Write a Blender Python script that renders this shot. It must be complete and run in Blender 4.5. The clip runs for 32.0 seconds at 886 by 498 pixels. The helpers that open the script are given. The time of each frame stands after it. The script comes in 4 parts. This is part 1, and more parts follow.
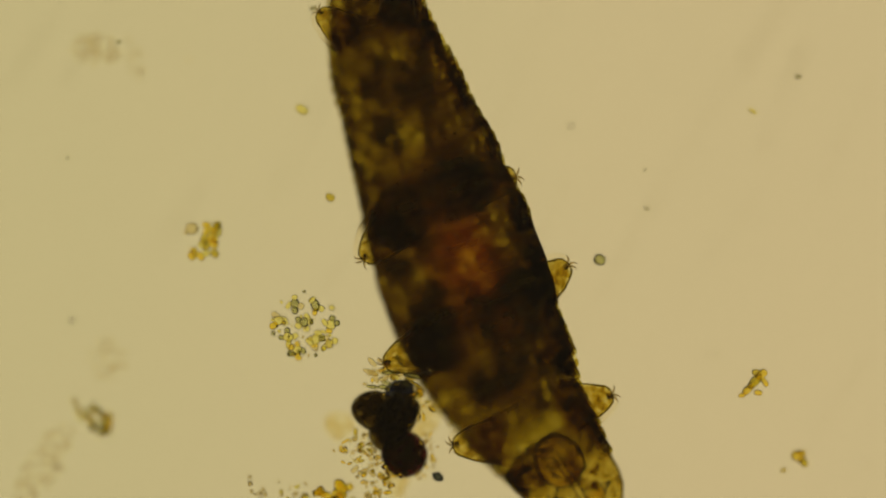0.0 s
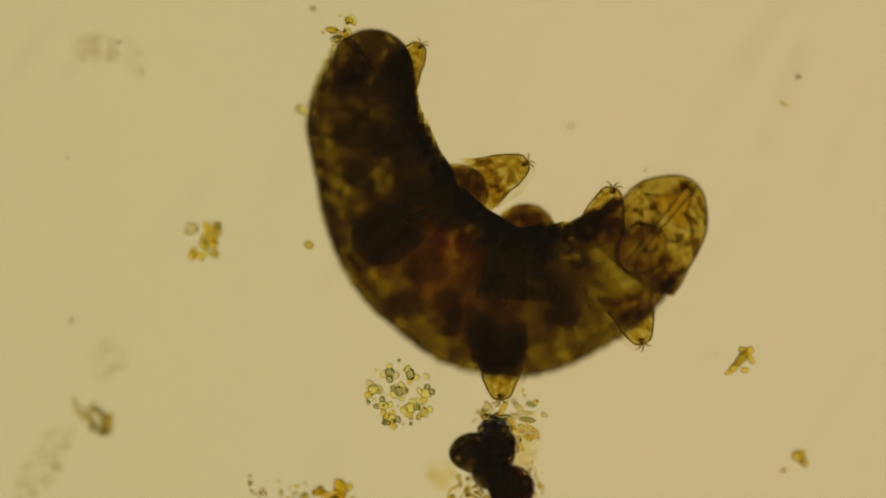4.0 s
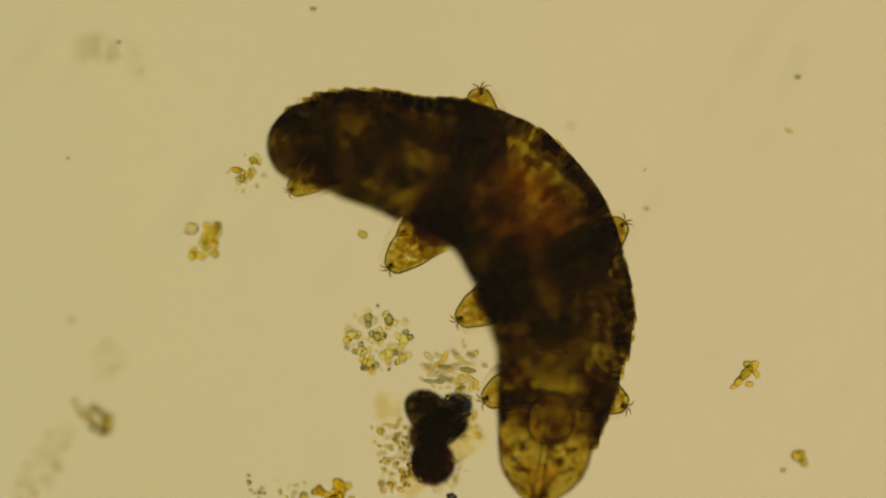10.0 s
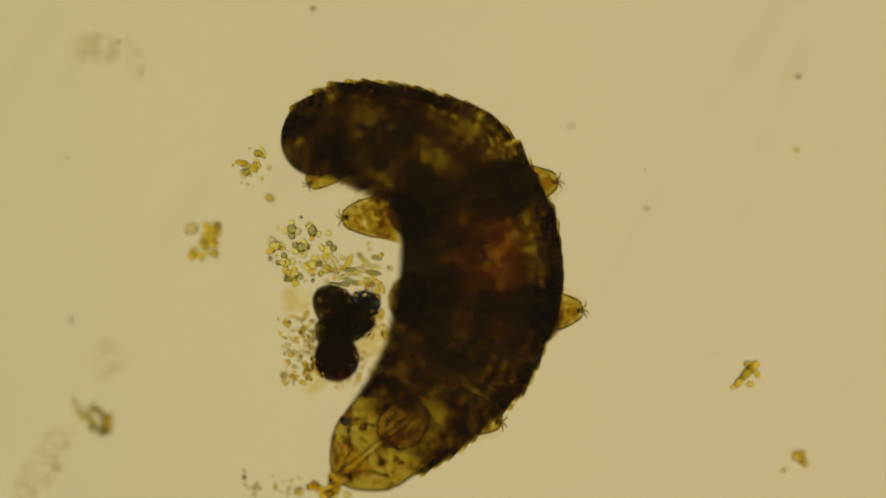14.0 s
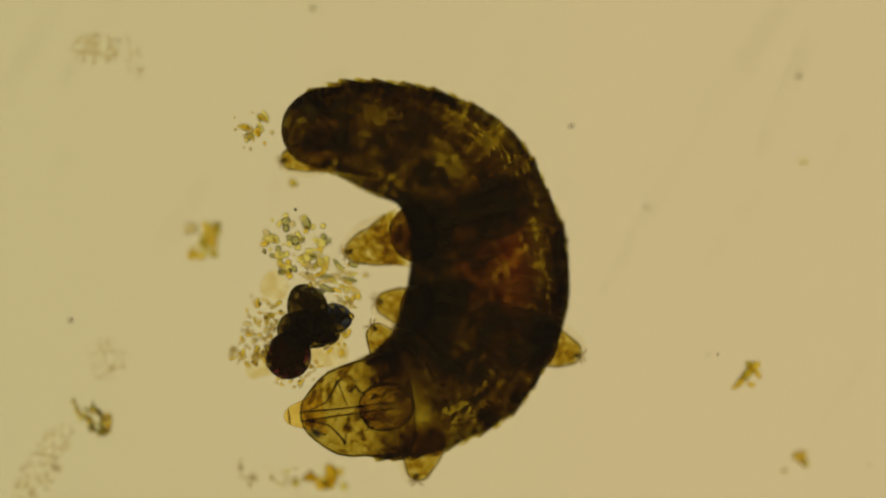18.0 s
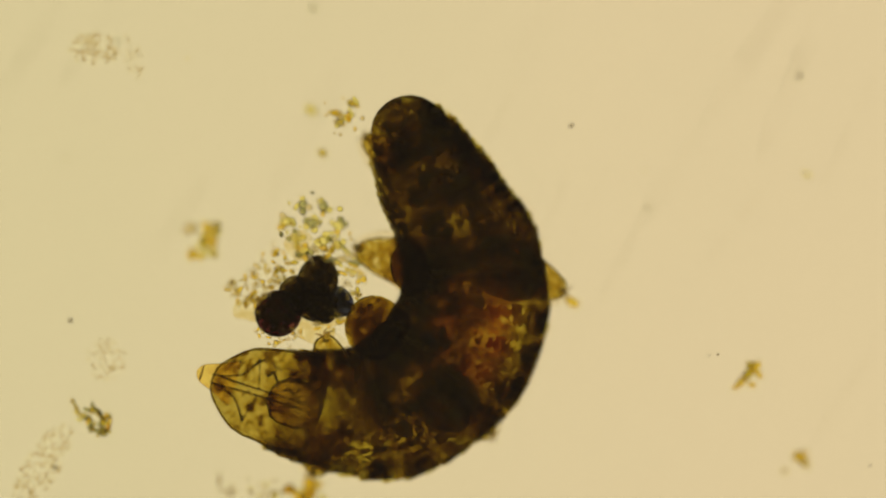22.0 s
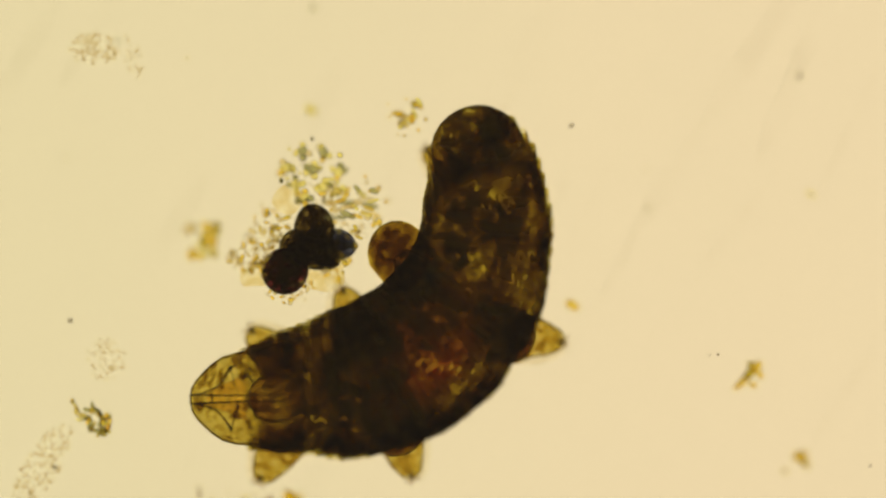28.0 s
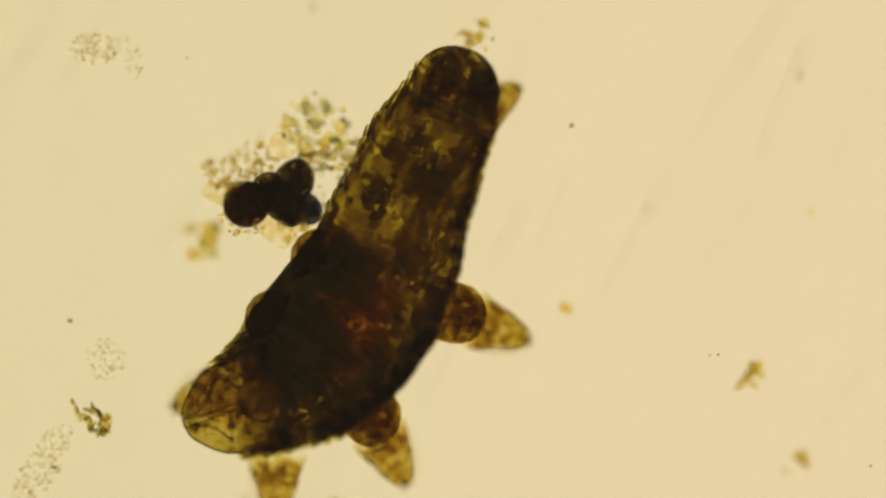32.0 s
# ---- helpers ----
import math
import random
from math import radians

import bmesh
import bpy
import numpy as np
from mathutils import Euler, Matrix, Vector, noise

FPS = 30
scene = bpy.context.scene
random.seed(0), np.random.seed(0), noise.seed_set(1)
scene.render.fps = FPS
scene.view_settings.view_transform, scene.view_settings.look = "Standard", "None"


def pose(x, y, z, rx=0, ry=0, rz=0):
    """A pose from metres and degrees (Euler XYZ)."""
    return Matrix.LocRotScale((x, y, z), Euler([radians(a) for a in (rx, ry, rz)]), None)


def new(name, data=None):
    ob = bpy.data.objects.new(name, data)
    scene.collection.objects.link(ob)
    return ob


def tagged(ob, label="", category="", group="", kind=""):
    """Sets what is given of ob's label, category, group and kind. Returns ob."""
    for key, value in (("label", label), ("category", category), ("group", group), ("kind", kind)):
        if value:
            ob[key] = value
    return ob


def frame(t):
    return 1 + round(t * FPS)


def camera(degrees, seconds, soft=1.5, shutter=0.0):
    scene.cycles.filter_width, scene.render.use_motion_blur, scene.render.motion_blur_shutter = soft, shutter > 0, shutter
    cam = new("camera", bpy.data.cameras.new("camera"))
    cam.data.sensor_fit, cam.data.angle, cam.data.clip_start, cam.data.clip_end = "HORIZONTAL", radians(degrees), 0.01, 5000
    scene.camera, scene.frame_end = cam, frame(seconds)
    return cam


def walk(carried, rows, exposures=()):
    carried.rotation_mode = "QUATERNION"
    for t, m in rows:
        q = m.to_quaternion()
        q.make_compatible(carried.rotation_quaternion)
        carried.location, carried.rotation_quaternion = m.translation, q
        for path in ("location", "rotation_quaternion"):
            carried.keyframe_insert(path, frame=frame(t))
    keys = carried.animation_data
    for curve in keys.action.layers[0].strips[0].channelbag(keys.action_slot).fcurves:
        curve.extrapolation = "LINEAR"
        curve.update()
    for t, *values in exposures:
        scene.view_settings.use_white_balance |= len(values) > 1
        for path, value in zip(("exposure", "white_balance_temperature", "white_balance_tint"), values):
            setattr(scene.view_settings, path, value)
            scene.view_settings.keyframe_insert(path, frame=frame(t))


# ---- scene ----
# One metre here stands for one millimetre on the microscope's stage (a thousandfold enlargement).
# The camera looks straight down through the objective; x is right, y is up in the picture.
K = 0.0005                      # metres of the model for one unit of the plan
LENS = 4.0
REACH = 0.392 / math.tan(radians(LENS / 2))


def gx(px):
    return (px - 784.0) * K


def gy(py):
    return (441.0 - py) * K


cam = camera(LENS, 32.0, soft=2.0)
cam.data.dof.use_dof = True
cam.data.dof.focus_distance = REACH
cam.data.dof.aperture_fstop = 0.42
# focusing: the objective is racked down by a few hundredths during the shot
FOCUS = [(0.0, 0.085), (7.0, 0.08), (8.0, 0.108), (9.0, 0.108), (10.5, 0.084), (13.0, 0.08), (15.5, 0.076),
         (17.0, 0.062), (18.5, 0.052), (20.0, 0.046), (22.0, 0.042), (23.0, 0.032), (24.0, 0.004),
         (25.0, 0.002), (25.5, 0.018), (27.5, 0.036), (29.0, 0.036), (30.0, 0.036), (31.0, 0.016), (32.0, 0.028)]
walk(cam, [(t, pose(0, 0, f + REACH + 0.057, 0, 0, 0)) for t, f in FOCUS],
     exposures=[(0.0, 0.07, 6500, 10), (21.6, 0.07, 6500, 10), (22.0, 0.47, 6020, 17), (23.0, 0.58, 5850, 19.5), (24.0, 0.66, 5850, 19.5), (25.5, 0.66, 5850, 19.5), (27.5, 0.64, 5850, 19.5),
                (28.5, 0.77, 5850, 19.5), (29.3, 0.77, 5850, 19.5), (30.5, 0.62, 5850, 19.5), (32.0, 0.63, 5850, 19.5)])

# ---- light: the microscope's lamp below the stage, a dim room round it ----
world = bpy.data.worlds.new("room")
world.use_nodes = True
world.node_tree.nodes["Background"].inputs[0].default_value = (0.58, 0.44, 0.24, 1)
world.node_tree.nodes["Background"].inputs[1].default_value = 0.14
scene.world = world


def material(name):
    m = bpy.data.materials.new(name)
    m.use_nodes = True
    m.node_tree.nodes.clear()
    out = m.node_tree.nodes.new("ShaderNodeOutputMaterial")
    return m, m.node_tree.nodes, m.node_tree.links, out


def lamp_material():
    m, n, l, out = material("lamp_glow")
    em = n.new("ShaderNodeEmission")
    co = n.new("ShaderNodeTexCoord")
    mp = n.new("ShaderNodeMapping")
    mp.inputs["Rotation"].default_value = (0, 0, radians(-35))
    mp.inputs["Scale"].default_value = (9.0, 0.9, 1)
    no = n.new("ShaderNodeTexNoise")
    no.inputs["Scale"].default_value = 1.6
    no.inputs["Detail"].default_value = 4
    ra = n.new("ShaderNodeValToRGB")
    ra.color_ramp.elements[0].position, ra.color_ramp.elements[1].position = 0.3, 0.75
    ra.color_ramp.elements[0].color = (0.575, 0.466, 0.222, 1)
    ra.color_ramp.elements[1].color = (0.625, 0.492, 0.236, 1)
    gr = n.new("ShaderNodeSeparateXYZ")
    tint = n.new("ShaderNodeValToRGB")
    tint.color_ramp.elements[0].position, tint.color_ramp.elements[1].position = 0.15, 0.75
    tint.color_ramp.elements[0].color = (0.94, 0.99, 0.96, 1)
    tint.color_ramp.elements[1].color = (1.01, 1.0, 1.02, 1)
    add = n.new("ShaderNodeMath")
    add.operation = "MULTIPLY_ADD"
    add.inputs[1].default_value, add.inputs[2].default_value = 0.8, 0.5
    mul = n.new("ShaderNodeMix")
    mul.data_type, mul.blend_type = "RGBA", "MULTIPLY"
    mul.inputs[0].default_value = 1.0
    l.new(co.outputs["Object"], mp.inputs[0])
    l.new(mp.outputs[0], no.inputs["Vector"])
    l.new(no.outputs["Fac"], ra.inputs[0])
    l.new(co.outputs["Object"], gr.inputs[0])
    l.new(gr.outputs[0], add.inputs[0])
    l.new(add.outputs[0], tint.inputs[0])
    l.new(ra.outputs[0], mul.inputs[6])
    l.new(tint.outputs[0], mul.inputs[7])
    l.new(mul.outputs[2], em.inputs[0])
    em.inputs[1].default_value = 1.0
    l.new(em.outputs[0], out.inputs[0])
    return m


# ---- materials ----
def glassy(name, colour, dark, ior, scale=900.0, patch=0.5):
    """Clear living matter: refracts, tinted, with grains of darker colour."""
    m, n, l, out = material(name)
    re = n.new("ShaderNodeBsdfRefraction")
    re.inputs["IOR"].default_value = ior
    re.inputs["Roughness"].default_value = 0.02
    co = n.new("ShaderNodeTexCoord")
    no = n.new("ShaderNodeTexNoise")
    no.inputs["Scale"].default_value = scale
    no.inputs["Detail"].default_value = 3
    ra = n.new("ShaderNodeValToRGB")
    ra.color_ramp.elements[0].position, ra.color_ramp.elements[1].position = patch - 0.14, patch + 0.12
    ra.color_ramp.elements[0].color = (*dark, 1)
    ra.color_ramp.elements[1].color = (*colour, 1)
    gl = n.new("ShaderNodeBsdfGlossy")
    gl.inputs["Roughness"].default_value = 0.15
    fr = n.new("ShaderNodeFresnel")
    fr.inputs[0].default_value = ior
    mx = n.new("ShaderNodeMixShader")
    l.new(co.outputs["Object"], no.inputs["Vector"])
    l.new(no.outputs["Fac"], ra.inputs[0])
    l.new(ra.outputs[0], re.inputs["Color"])
    l.new(fr.outputs[0], mx.inputs[0])
    l.new(re.outputs[0], mx.inputs[1])
    l.new(gl.outputs[0], mx.inputs[2])
    l.new(mx.outputs[0], out.inputs[0])
    return m


def clear_glass():
    m, n, l, out = material("clear_glass")
    g = n.new("ShaderNodeBsdfGlass")
    g.inputs["IOR"].default_value = 1.5
    g.inputs["Roughness"].default_value = 0.0
    l.new(g.outputs[0], out.inputs[0])
    return m


def shader_math(n, l, op, a, b=0.0, c=0.0, clamp=False):
    """A math node; each operand is a number or a socket."""
    node = n.new("ShaderNodeMath")
    node.operation, node.use_clamp = op, clamp
    for socket, value in zip(node.inputs, (a, b, c)):
        if isinstance(value, (int, float)):
            socket.default_value = value
        else:
            l.new(value, socket)
    return node.outputs[0]


def shader_noise(n, l, vector, scale, detail, low, high, out_low, out_high, rough=0.5):
    """Noise brought from low..high to out_low..out_high."""
    no = n.new("ShaderNodeTexNoise")
    no.inputs["Scale"].default_value, no.inputs["Detail"].default_value, no.inputs["Roughness"].default_value = scale, detail, rough
    l.new(vector, no.inputs["Vector"])
    mr = n.new("ShaderNodeMapRange")
    mr.interpolation_type = "SMOOTHSTEP"
    for k, v in zip((1, 2, 3, 4), (low, high, out_low, out_high)):
        mr.inputs[k].default_value = v
    l.new(no.outputs["Fac"], mr.inputs[0])
    return mr.outputs[0]


def shader_curve(n, l, value, stops):
    """A smooth value over 0..1 from (position, value) stops, values up to 2."""
    ra = n.new("ShaderNodeValToRGB")
    ra.color_ramp.interpolation = "EASE"
    e = ra.color_ramp.elements
    while len(e) < len(stops):
        e.new(0.5)
    for k, (p, v) in zip(e, stops):
        k.position, k.color = p, (v / 2, v / 2, v / 2, 1)
    l.new(value, ra.inputs[0])
    return shader_math(n, l, "MULTIPLY", ra.outputs[0], 2.0)


def absorber(n, l, out, depth, absorb, veil, rim, rim_ior, bends=0.0):
    """Light passes by exp(-absorb * depth); a little is scattered back brown, a veil added to imitate lens glare over
    the darks; the rim mirrors its dark surroundings.
    """
    channel = [shader_math(n, l, "EXPONENT", shader_math(n, l, "MULTIPLY", depth, shader_math(n, l, "MULTIPLY", a, -1.0))) for a in absorb]
    rgb = n.new("ShaderNodeCombineColor")
    for k in range(3):
        l.new(channel[k], rgb.inputs[k])
    tr = n.new("ShaderNodeBsdfRefraction" if bends else "ShaderNodeBsdfTransparent")
    if bends:
        tr.inputs["IOR"].default_value, tr.inputs["Roughness"].default_value = bends, 0.0
    l.new(rgb.outputs[0], tr.inputs[0])
    df = n.new("ShaderNodeBsdfDiffuse")
    df.inputs[0].default_value = (0.45, 0.34, 0.05, 1)
    m1 = n.new("ShaderNodeMixShader")
    l.new(veil, m1.inputs[0])
    l.new(tr.outputs[0], m1.inputs[1])
    l.new(df.outputs[0], m1.inputs[2])
    gl = n.new("ShaderNodeBsdfGlossy")
    gl.inputs["Color"].default_value = (0.5, 0.42, 0.3, 1)
    gl.inputs["Roughness"].default_value = 0.3
    fr = n.new("ShaderNodeFresnel")
    fr.inputs[0].default_value = rim_ior
    m2 = n.new("ShaderNodeMixShader")
    l.new(shader_math(n, l, "MULTIPLY", fr.outputs[0], rim, clamp=True), m2.inputs[0])
    l.new(m1.outputs[0], m2.inputs[1])
    l.new(gl.outputs[0], m2.inputs[2])
    l.new(m2.outputs[0], out.inputs[0])


def body_tissue(name, bends):
    """The whole trunk in one skin: a dark core of gut and storage cells, a red gut in its middle, a clear golden margin under the skin.
    The granules lie on the underside. Each ring thins out to nothing at its two ends."""
    m, n, l, out = material(name)
    rest = n.new("ShaderNodeAttribute")
    rest.attribute_name = "rest"
    form = n.new("ShaderNodeAttribute")
    form.attribute_name = "form"
    fx = n.new("ShaderNodeSeparateXYZ")
    l.new(form.outputs["Vector"], fx.inputs[0])
    u, side, up = fx.outputs
    fill = n.new("ShaderNodeAttribute")
    fill.attribute_name = "fill"
    full = fill.outputs["Fac"]
    drawn = n.new("ShaderNodeVectorMath")
    drawn.operation = "MULTIPLY"
    drawn.inputs[1].default_value = (0.7, 1.0, 0.4)
    l.new(rest.outputs["Vector"], drawn.inputs[0])

    def times(*factors):
        value = factors[0]
        for f in factors[1:]:
            value = shader_math(n, l, "MULTIPLY", value, f)
        return value

    def spot(cu, cs, ru, rs, depth):
        a = shader_math(n, l, "DIVIDE", shader_math(n, l, "SUBTRACT", u, cu), ru)
        b = shader_math(n, l, "DIVIDE", shader_math(n, l, "SUBTRACT", side, cs), rs)
        q = shader_math(n, l, "ADD", times(a, a), times(b, b))
        return times(shader_math(n, l, "EXPONENT", times(q, -1.0)), depth)

    def span(value, low, high, a, b):
        mr = n.new("ShaderNodeMapRange")
        mr.interpolation_type = "SMOOTHSTEP"
        for k, v in zip((1, 2, 3, 4), (low, high, a, b)):
            mr.inputs[k].default_value = v
        l.new(value, mr.inputs[0])
        return mr.outputs[0]

    # the dark core ends some way inside the skin, unevenly, further in between the legs and towards the head
    reach = shader_curve(n, l, u, [(0.0, 0.88), (0.06, 0.90), (0.17, 0.87), (0.33, 0.95), (0.48, 0.90), (0.63, 0.95), (0.76, 0.87), (0.86, 0.86), (0.95, 0.78), (1.0, 0.66)])
    wander = shader_noise(n, l, rest.outputs["Vector"], 60.0, 3, 0.3, 0.7, -0.11, 0.11)
    inset = shader_math(n, l, "SUBTRACT", shader_math(n, l, "ABSOLUTE", side), shader_math(n, l, "ADD", reach, wander))
    core = span(inset, -0.10, 0.06, 1.0, 0.0)
    under = span(up, -0.2, 0.05, 1.0, 0.25)
    share = span(up, -0.2, 0.05, 1.7, 0.3)
    thick = shader_math(n, l, "MULTIPLY_ADD", shader_math(n, l, "POWER", shader_math(n, l, "ABSOLUTE", up), 0.9), 0.55, 0.45)
    dens = shader_curve(n, l, u, [(0.0, 0.85), (0.05, 1.0), (0.12, 1.2), (0.24, 1.25), (0.35, 1.5), (0.50, 1.6), (0.68, 1.65), (0.79, 1.55), (0.87, 1.2), (0.925, 0.45), (0.97, 0.12)])
    coarse = shader_noise(n, l, rest.outputs["Vector"], 34.0, 3, 0.34, 0.62, 1.55, 0.5)
    patch = shader_noise(n, l, rest.outputs["Vector"], 27.0, 2, 0.45, 0.60, 0.6, 1.0)
    cells = n.new("ShaderNodeTexVoronoi")
    cells.inputs["Scale"].default_value = 175.0
    l.new(drawn.outputs[0], cells.inputs["Vector"])
    lit = n.new("ShaderNodeSeparateColor")
    l.new(cells.outputs["Color"], lit.inputs[0])
    grit = shader_noise(n, l, drawn.outputs[0], 215.0, 5, 0.38, 0.62, -0.35, 0.65, 0.65)
    grain = shader_math(n, l, "ADD", span(lit.outputs[0], 0.35, 1.0, 0.0, 0.75), grit, clamp=True)
    gold = shader_math(n, l, "SUBTRACT", 1.0, times(patch, grain, under, 0.86), clamp=True)
    gap = shader_math(n, l, "ADD", spot(0.25, -0.15, 0.05, 0.30, 0.22), spot(0.10, 0.1, 0.03, 0.25, 0.25))
    gap = shader_math(n, l, "ADD", gap, spot(0.83, 0.08, 0.05, 0.32, 0.1))
    gut = spot(0.49, 0.02, 0.15, 0.27, 1.0)
    gap = shader_math(n, l, "ADD", gap, times(gut, 0.38))
    clear = shader_math(n, l, "SUBTRACT", 1.0, gap, clamp=True)
    inner = times(core, thick, dens, coarse, gold, clear, share)
    flecks = shader_noise(n, l, drawn.outputs[0], 190.0, 5, 0.38, 0.60, 1.1, 0.08, 0.65)
    outer = times(shader_math(n, l, "SUBTRACT", 1.0, core), flecks)
    depth = times(shader_math(n, l, "ADD", inner, outer), full, DENSITY)
    absorb = (shader_math(n, l, "MULTIPLY_ADD", gut, -0.25, 0.62), shader_math(n, l, "MULTIPLY_ADD", gut, 0.16, 0.815), shader_math(n, l, "MULTIPLY_ADD", gut, 0.3, 3.4))
    # brown veil put into the core's colour to lift its darks like glare
    veil = times(full, shader_math(n, l, "MULTIPLY_ADD", core, 0.22, 0.01))
    absorber(n, l, out, depth, absorb, veil, span(full, 0.08, 0.4, 0.0, 0.6), 1.2, bends)
    return m


def leg_tissue():
    """Legs: golden and granular, clearer towards the claws."""
    m, n, l, out = material("leg_tissue")
    co = n.new("ShaderNodeTexCoord")
    rnd = n.new("ShaderNodeObjectInfo")
    off = n.new("ShaderNodeVectorMath")
    off.operation = "ADD"
    l.new(co.outputs["Object"], off.inputs[0])
    l.new(rnd.outputs["Random"], off.inputs[1])
    loc = n.new("ShaderNodeSeparateXYZ")
    l.new(co.outputs["Object"], loc.inputs[0])

    def span(low, high, a, b):
        mr = n.new("ShaderNodeMapRange")
        mr.interpolation_type = "SMOOTHSTEP"
        for k, v in zip((1, 2, 3, 4), (low * K, high * K, a, b)):
            mr.inputs[k].default_value = v
        l.new(loc.outputs[0], mr.inputs[0])
        return mr.outputs[0]

    root = span(-95, -52, 1.5, 0.62)
    grain = shader_noise(n, l, off.outputs[0], 130.0, 4, 0.36, 0.62, 2.0, 0.22)
    line = shader_math(n, l, "MULTIPLY_ADD", cell_edges(n, l, off.outputs[0], 95.0, 0.10), 0.9, 0.0)
    thick = shader_math(n, l, "MULTIPLY_ADD", shader_math(n, l, "DIVIDE", shader_math(n, l, "ABSOLUTE", loc.outputs[2]), 34 * K), 0.6, 0.4)
    sunk = span(-122, -76, 0.0, 1.0)
    depth = shader_math(n, l, "MULTIPLY", shader_math(n, l, "MULTIPLY_ADD", root, grain, line), shader_math(n, l, "MULTIPLY", thick, sunk))
    absorber(n, l, out, depth, (0.50, 0.74, 2.9), shader_math(n, l, "MULTIPLY", sunk, 0.05), span(-105, -60, 0.0, 0.7), 1.2, 0.0)
    return m


def lobe_tissue(strength):
    """The swollen root of a leg: as dark as the trunk, clearer under the skin, fading into the trunk."""
    m, n, l, out = material("lobe_tissue")
    co = n.new("ShaderNodeTexCoord")
    loc = n.new("ShaderNodeSeparateXYZ")
    l.new(co.outputs["Object"], loc.inputs[0])
    fade = n.new("ShaderNodeMapRange")
    fade.interpolation_type = "SMOOTHSTEP"
    for k, v in zip((1, 2, 3, 4), (-80 * K, -8 * K, 0.0, 1.0)):
        fade.inputs[k].default_value = v
    l.new(loc.outputs[0], fade.inputs[0])
    thick = shader_math(n, l, "POWER", shader_math(n, l, "DIVIDE", shader_math(n, l, "ABSOLUTE", loc.outputs[2]), 33 * K), 0.7)
    grain = shader_noise(n, l, co.outputs["Object"], 120.0, 4, 0.36, 0.64, 1.5, 0.5)
    depth = shader_math(n, l, "MULTIPLY", shader_math(n, l, "MULTIPLY", fade.outputs[0], grain), shader_math(n, l, "MULTIPLY_ADD", thick, strength, 0.1))
    rim = n.new("ShaderNodeMapRange")
    rim.interpolation_type = "SMOOTHSTEP"
    for k, v in zip((1, 2, 3, 4), (28 * K, 56 * K, 0.0, 0.6)):
        rim.inputs[k].default_value = v
    l.new(loc.outputs[0], rim.inputs[0])
    absorber(n, l, out, depth, (0.60, 0.84, 3.2), shader_math(n, l, "MULTIPLY", fade.outputs[0], 0.05), rim.outputs[0], 1.2, 0.0)
    return m


def head_tissue():
    """Clear golden head: thin dark cell borders and scattered granules."""
    m, n, l, out = material("head_tissue")
    co = n.new("ShaderNodeTexCoord")
    where = co.outputs["Object"]
    loc = n.new("ShaderNodeSeparateXYZ")
    l.new(where, loc.inputs[0])
    borders = cell_edges(n, l, where, 62.0, 0.085)
    small = cell_edges(n, l, where, 120.0, 0.10)
    patch = shader_noise(n, l, where, 42.0, 3, 0.45, 0.66, 0.15, 1.0)
    blot = shader_noise(n, l, where, 80.0, 4, 0.50, 0.66, 0.0, 2.6)
    rear = n.new("ShaderNodeMapRange")
    rear.interpolation_type = "SMOOTHSTEP"
    for k, v in zip((1, 2, 3, 4), (-90 * K, 30 * K, 1.35, 0.8)):
        rear.inputs[k].default_value = v
    l.new(loc.outputs[0], rear.inputs[0])
    depth = shader_math(n, l, "MULTIPLY_ADD", borders, 0.5, 0.55)
    depth = shader_math(n, l, "MULTIPLY_ADD", shader_math(n, l, "MULTIPLY", small, patch), 0.7, depth)
    depth = shader_math(n, l, "ADD", depth, shader_math(n, l, "MULTIPLY", blot, patch))
    depth = shader_math(n, l, "MULTIPLY", depth, rear.outputs[0])
    # thinner over the pharynx bulb
    away = n.new("ShaderNodeVectorMath")
    away.operation = "DISTANCE"
    away.inputs[1].default_value = (-54 * K, 0, 0)
    l.new(where, away.inputs[0])
    bulb = n.new("ShaderNodeMapRange")
    for k, v in zip((1, 2, 3, 4), (38 * K, 56 * K, 0.25, 1.0)):
        bulb.inputs[k].default_value = v
    l.new(away.outputs["Value"], bulb.inputs[0])
    depth = shader_math(n, l, "MULTIPLY", depth, bulb.outputs[0])
    rim = n.new("ShaderNodeMapRange")
    for k, v in zip((1, 2, 3, 4), (-80 * K, -40 * K, 0.0, 0.7)):
        rim.inputs[k].default_value = v
    l.new(loc.outputs[0], rim.inputs[0])
    veil = n.new("ShaderNodeValue")
    veil.outputs[0].default_value = 0.02
    absorber(n, l, out, depth, (0.58, 0.78, 2.5), veil.outputs[0], rim.outputs[0], 1.2, 0.0)
    return m


def cell_edges(n, l, where, scale, width):
    """1 on the borders between irregular cells, 0 inside them."""
    wob = n.new("ShaderNodeTexNoise")
    wob.inputs["Scale"].default_value, wob.inputs["Detail"].default_value = scale * 1.3, 2
    l.new(where, wob.inputs["Vector"])
    push = n.new("ShaderNodeVectorMath")
    push.operation = "MULTIPLY_ADD"
    push.inputs[1].default_value = (0.8 / scale,) * 3
    l.new(wob.outputs["Color"], push.inputs[0])
    l.new(where, push.inputs[2])
    vo = n.new("ShaderNodeTexVoronoi")
    vo.feature = "DISTANCE_TO_EDGE"
    vo.inputs["Scale"].default_value = scale
    l.new(push.outputs[0], vo.inputs["Vector"])
    mr = n.new("ShaderNodeMapRange")
    mr.interpolation_type = "SMOOTHSTEP"
    for k, v in zip((1, 2, 3, 4), (0.0, width, 1.0, 0.0)):
        mr.inputs[k].default_value = v
    l.new(vo.outputs["Distance"], mr.inputs[0])
    return mr.outputs[0]


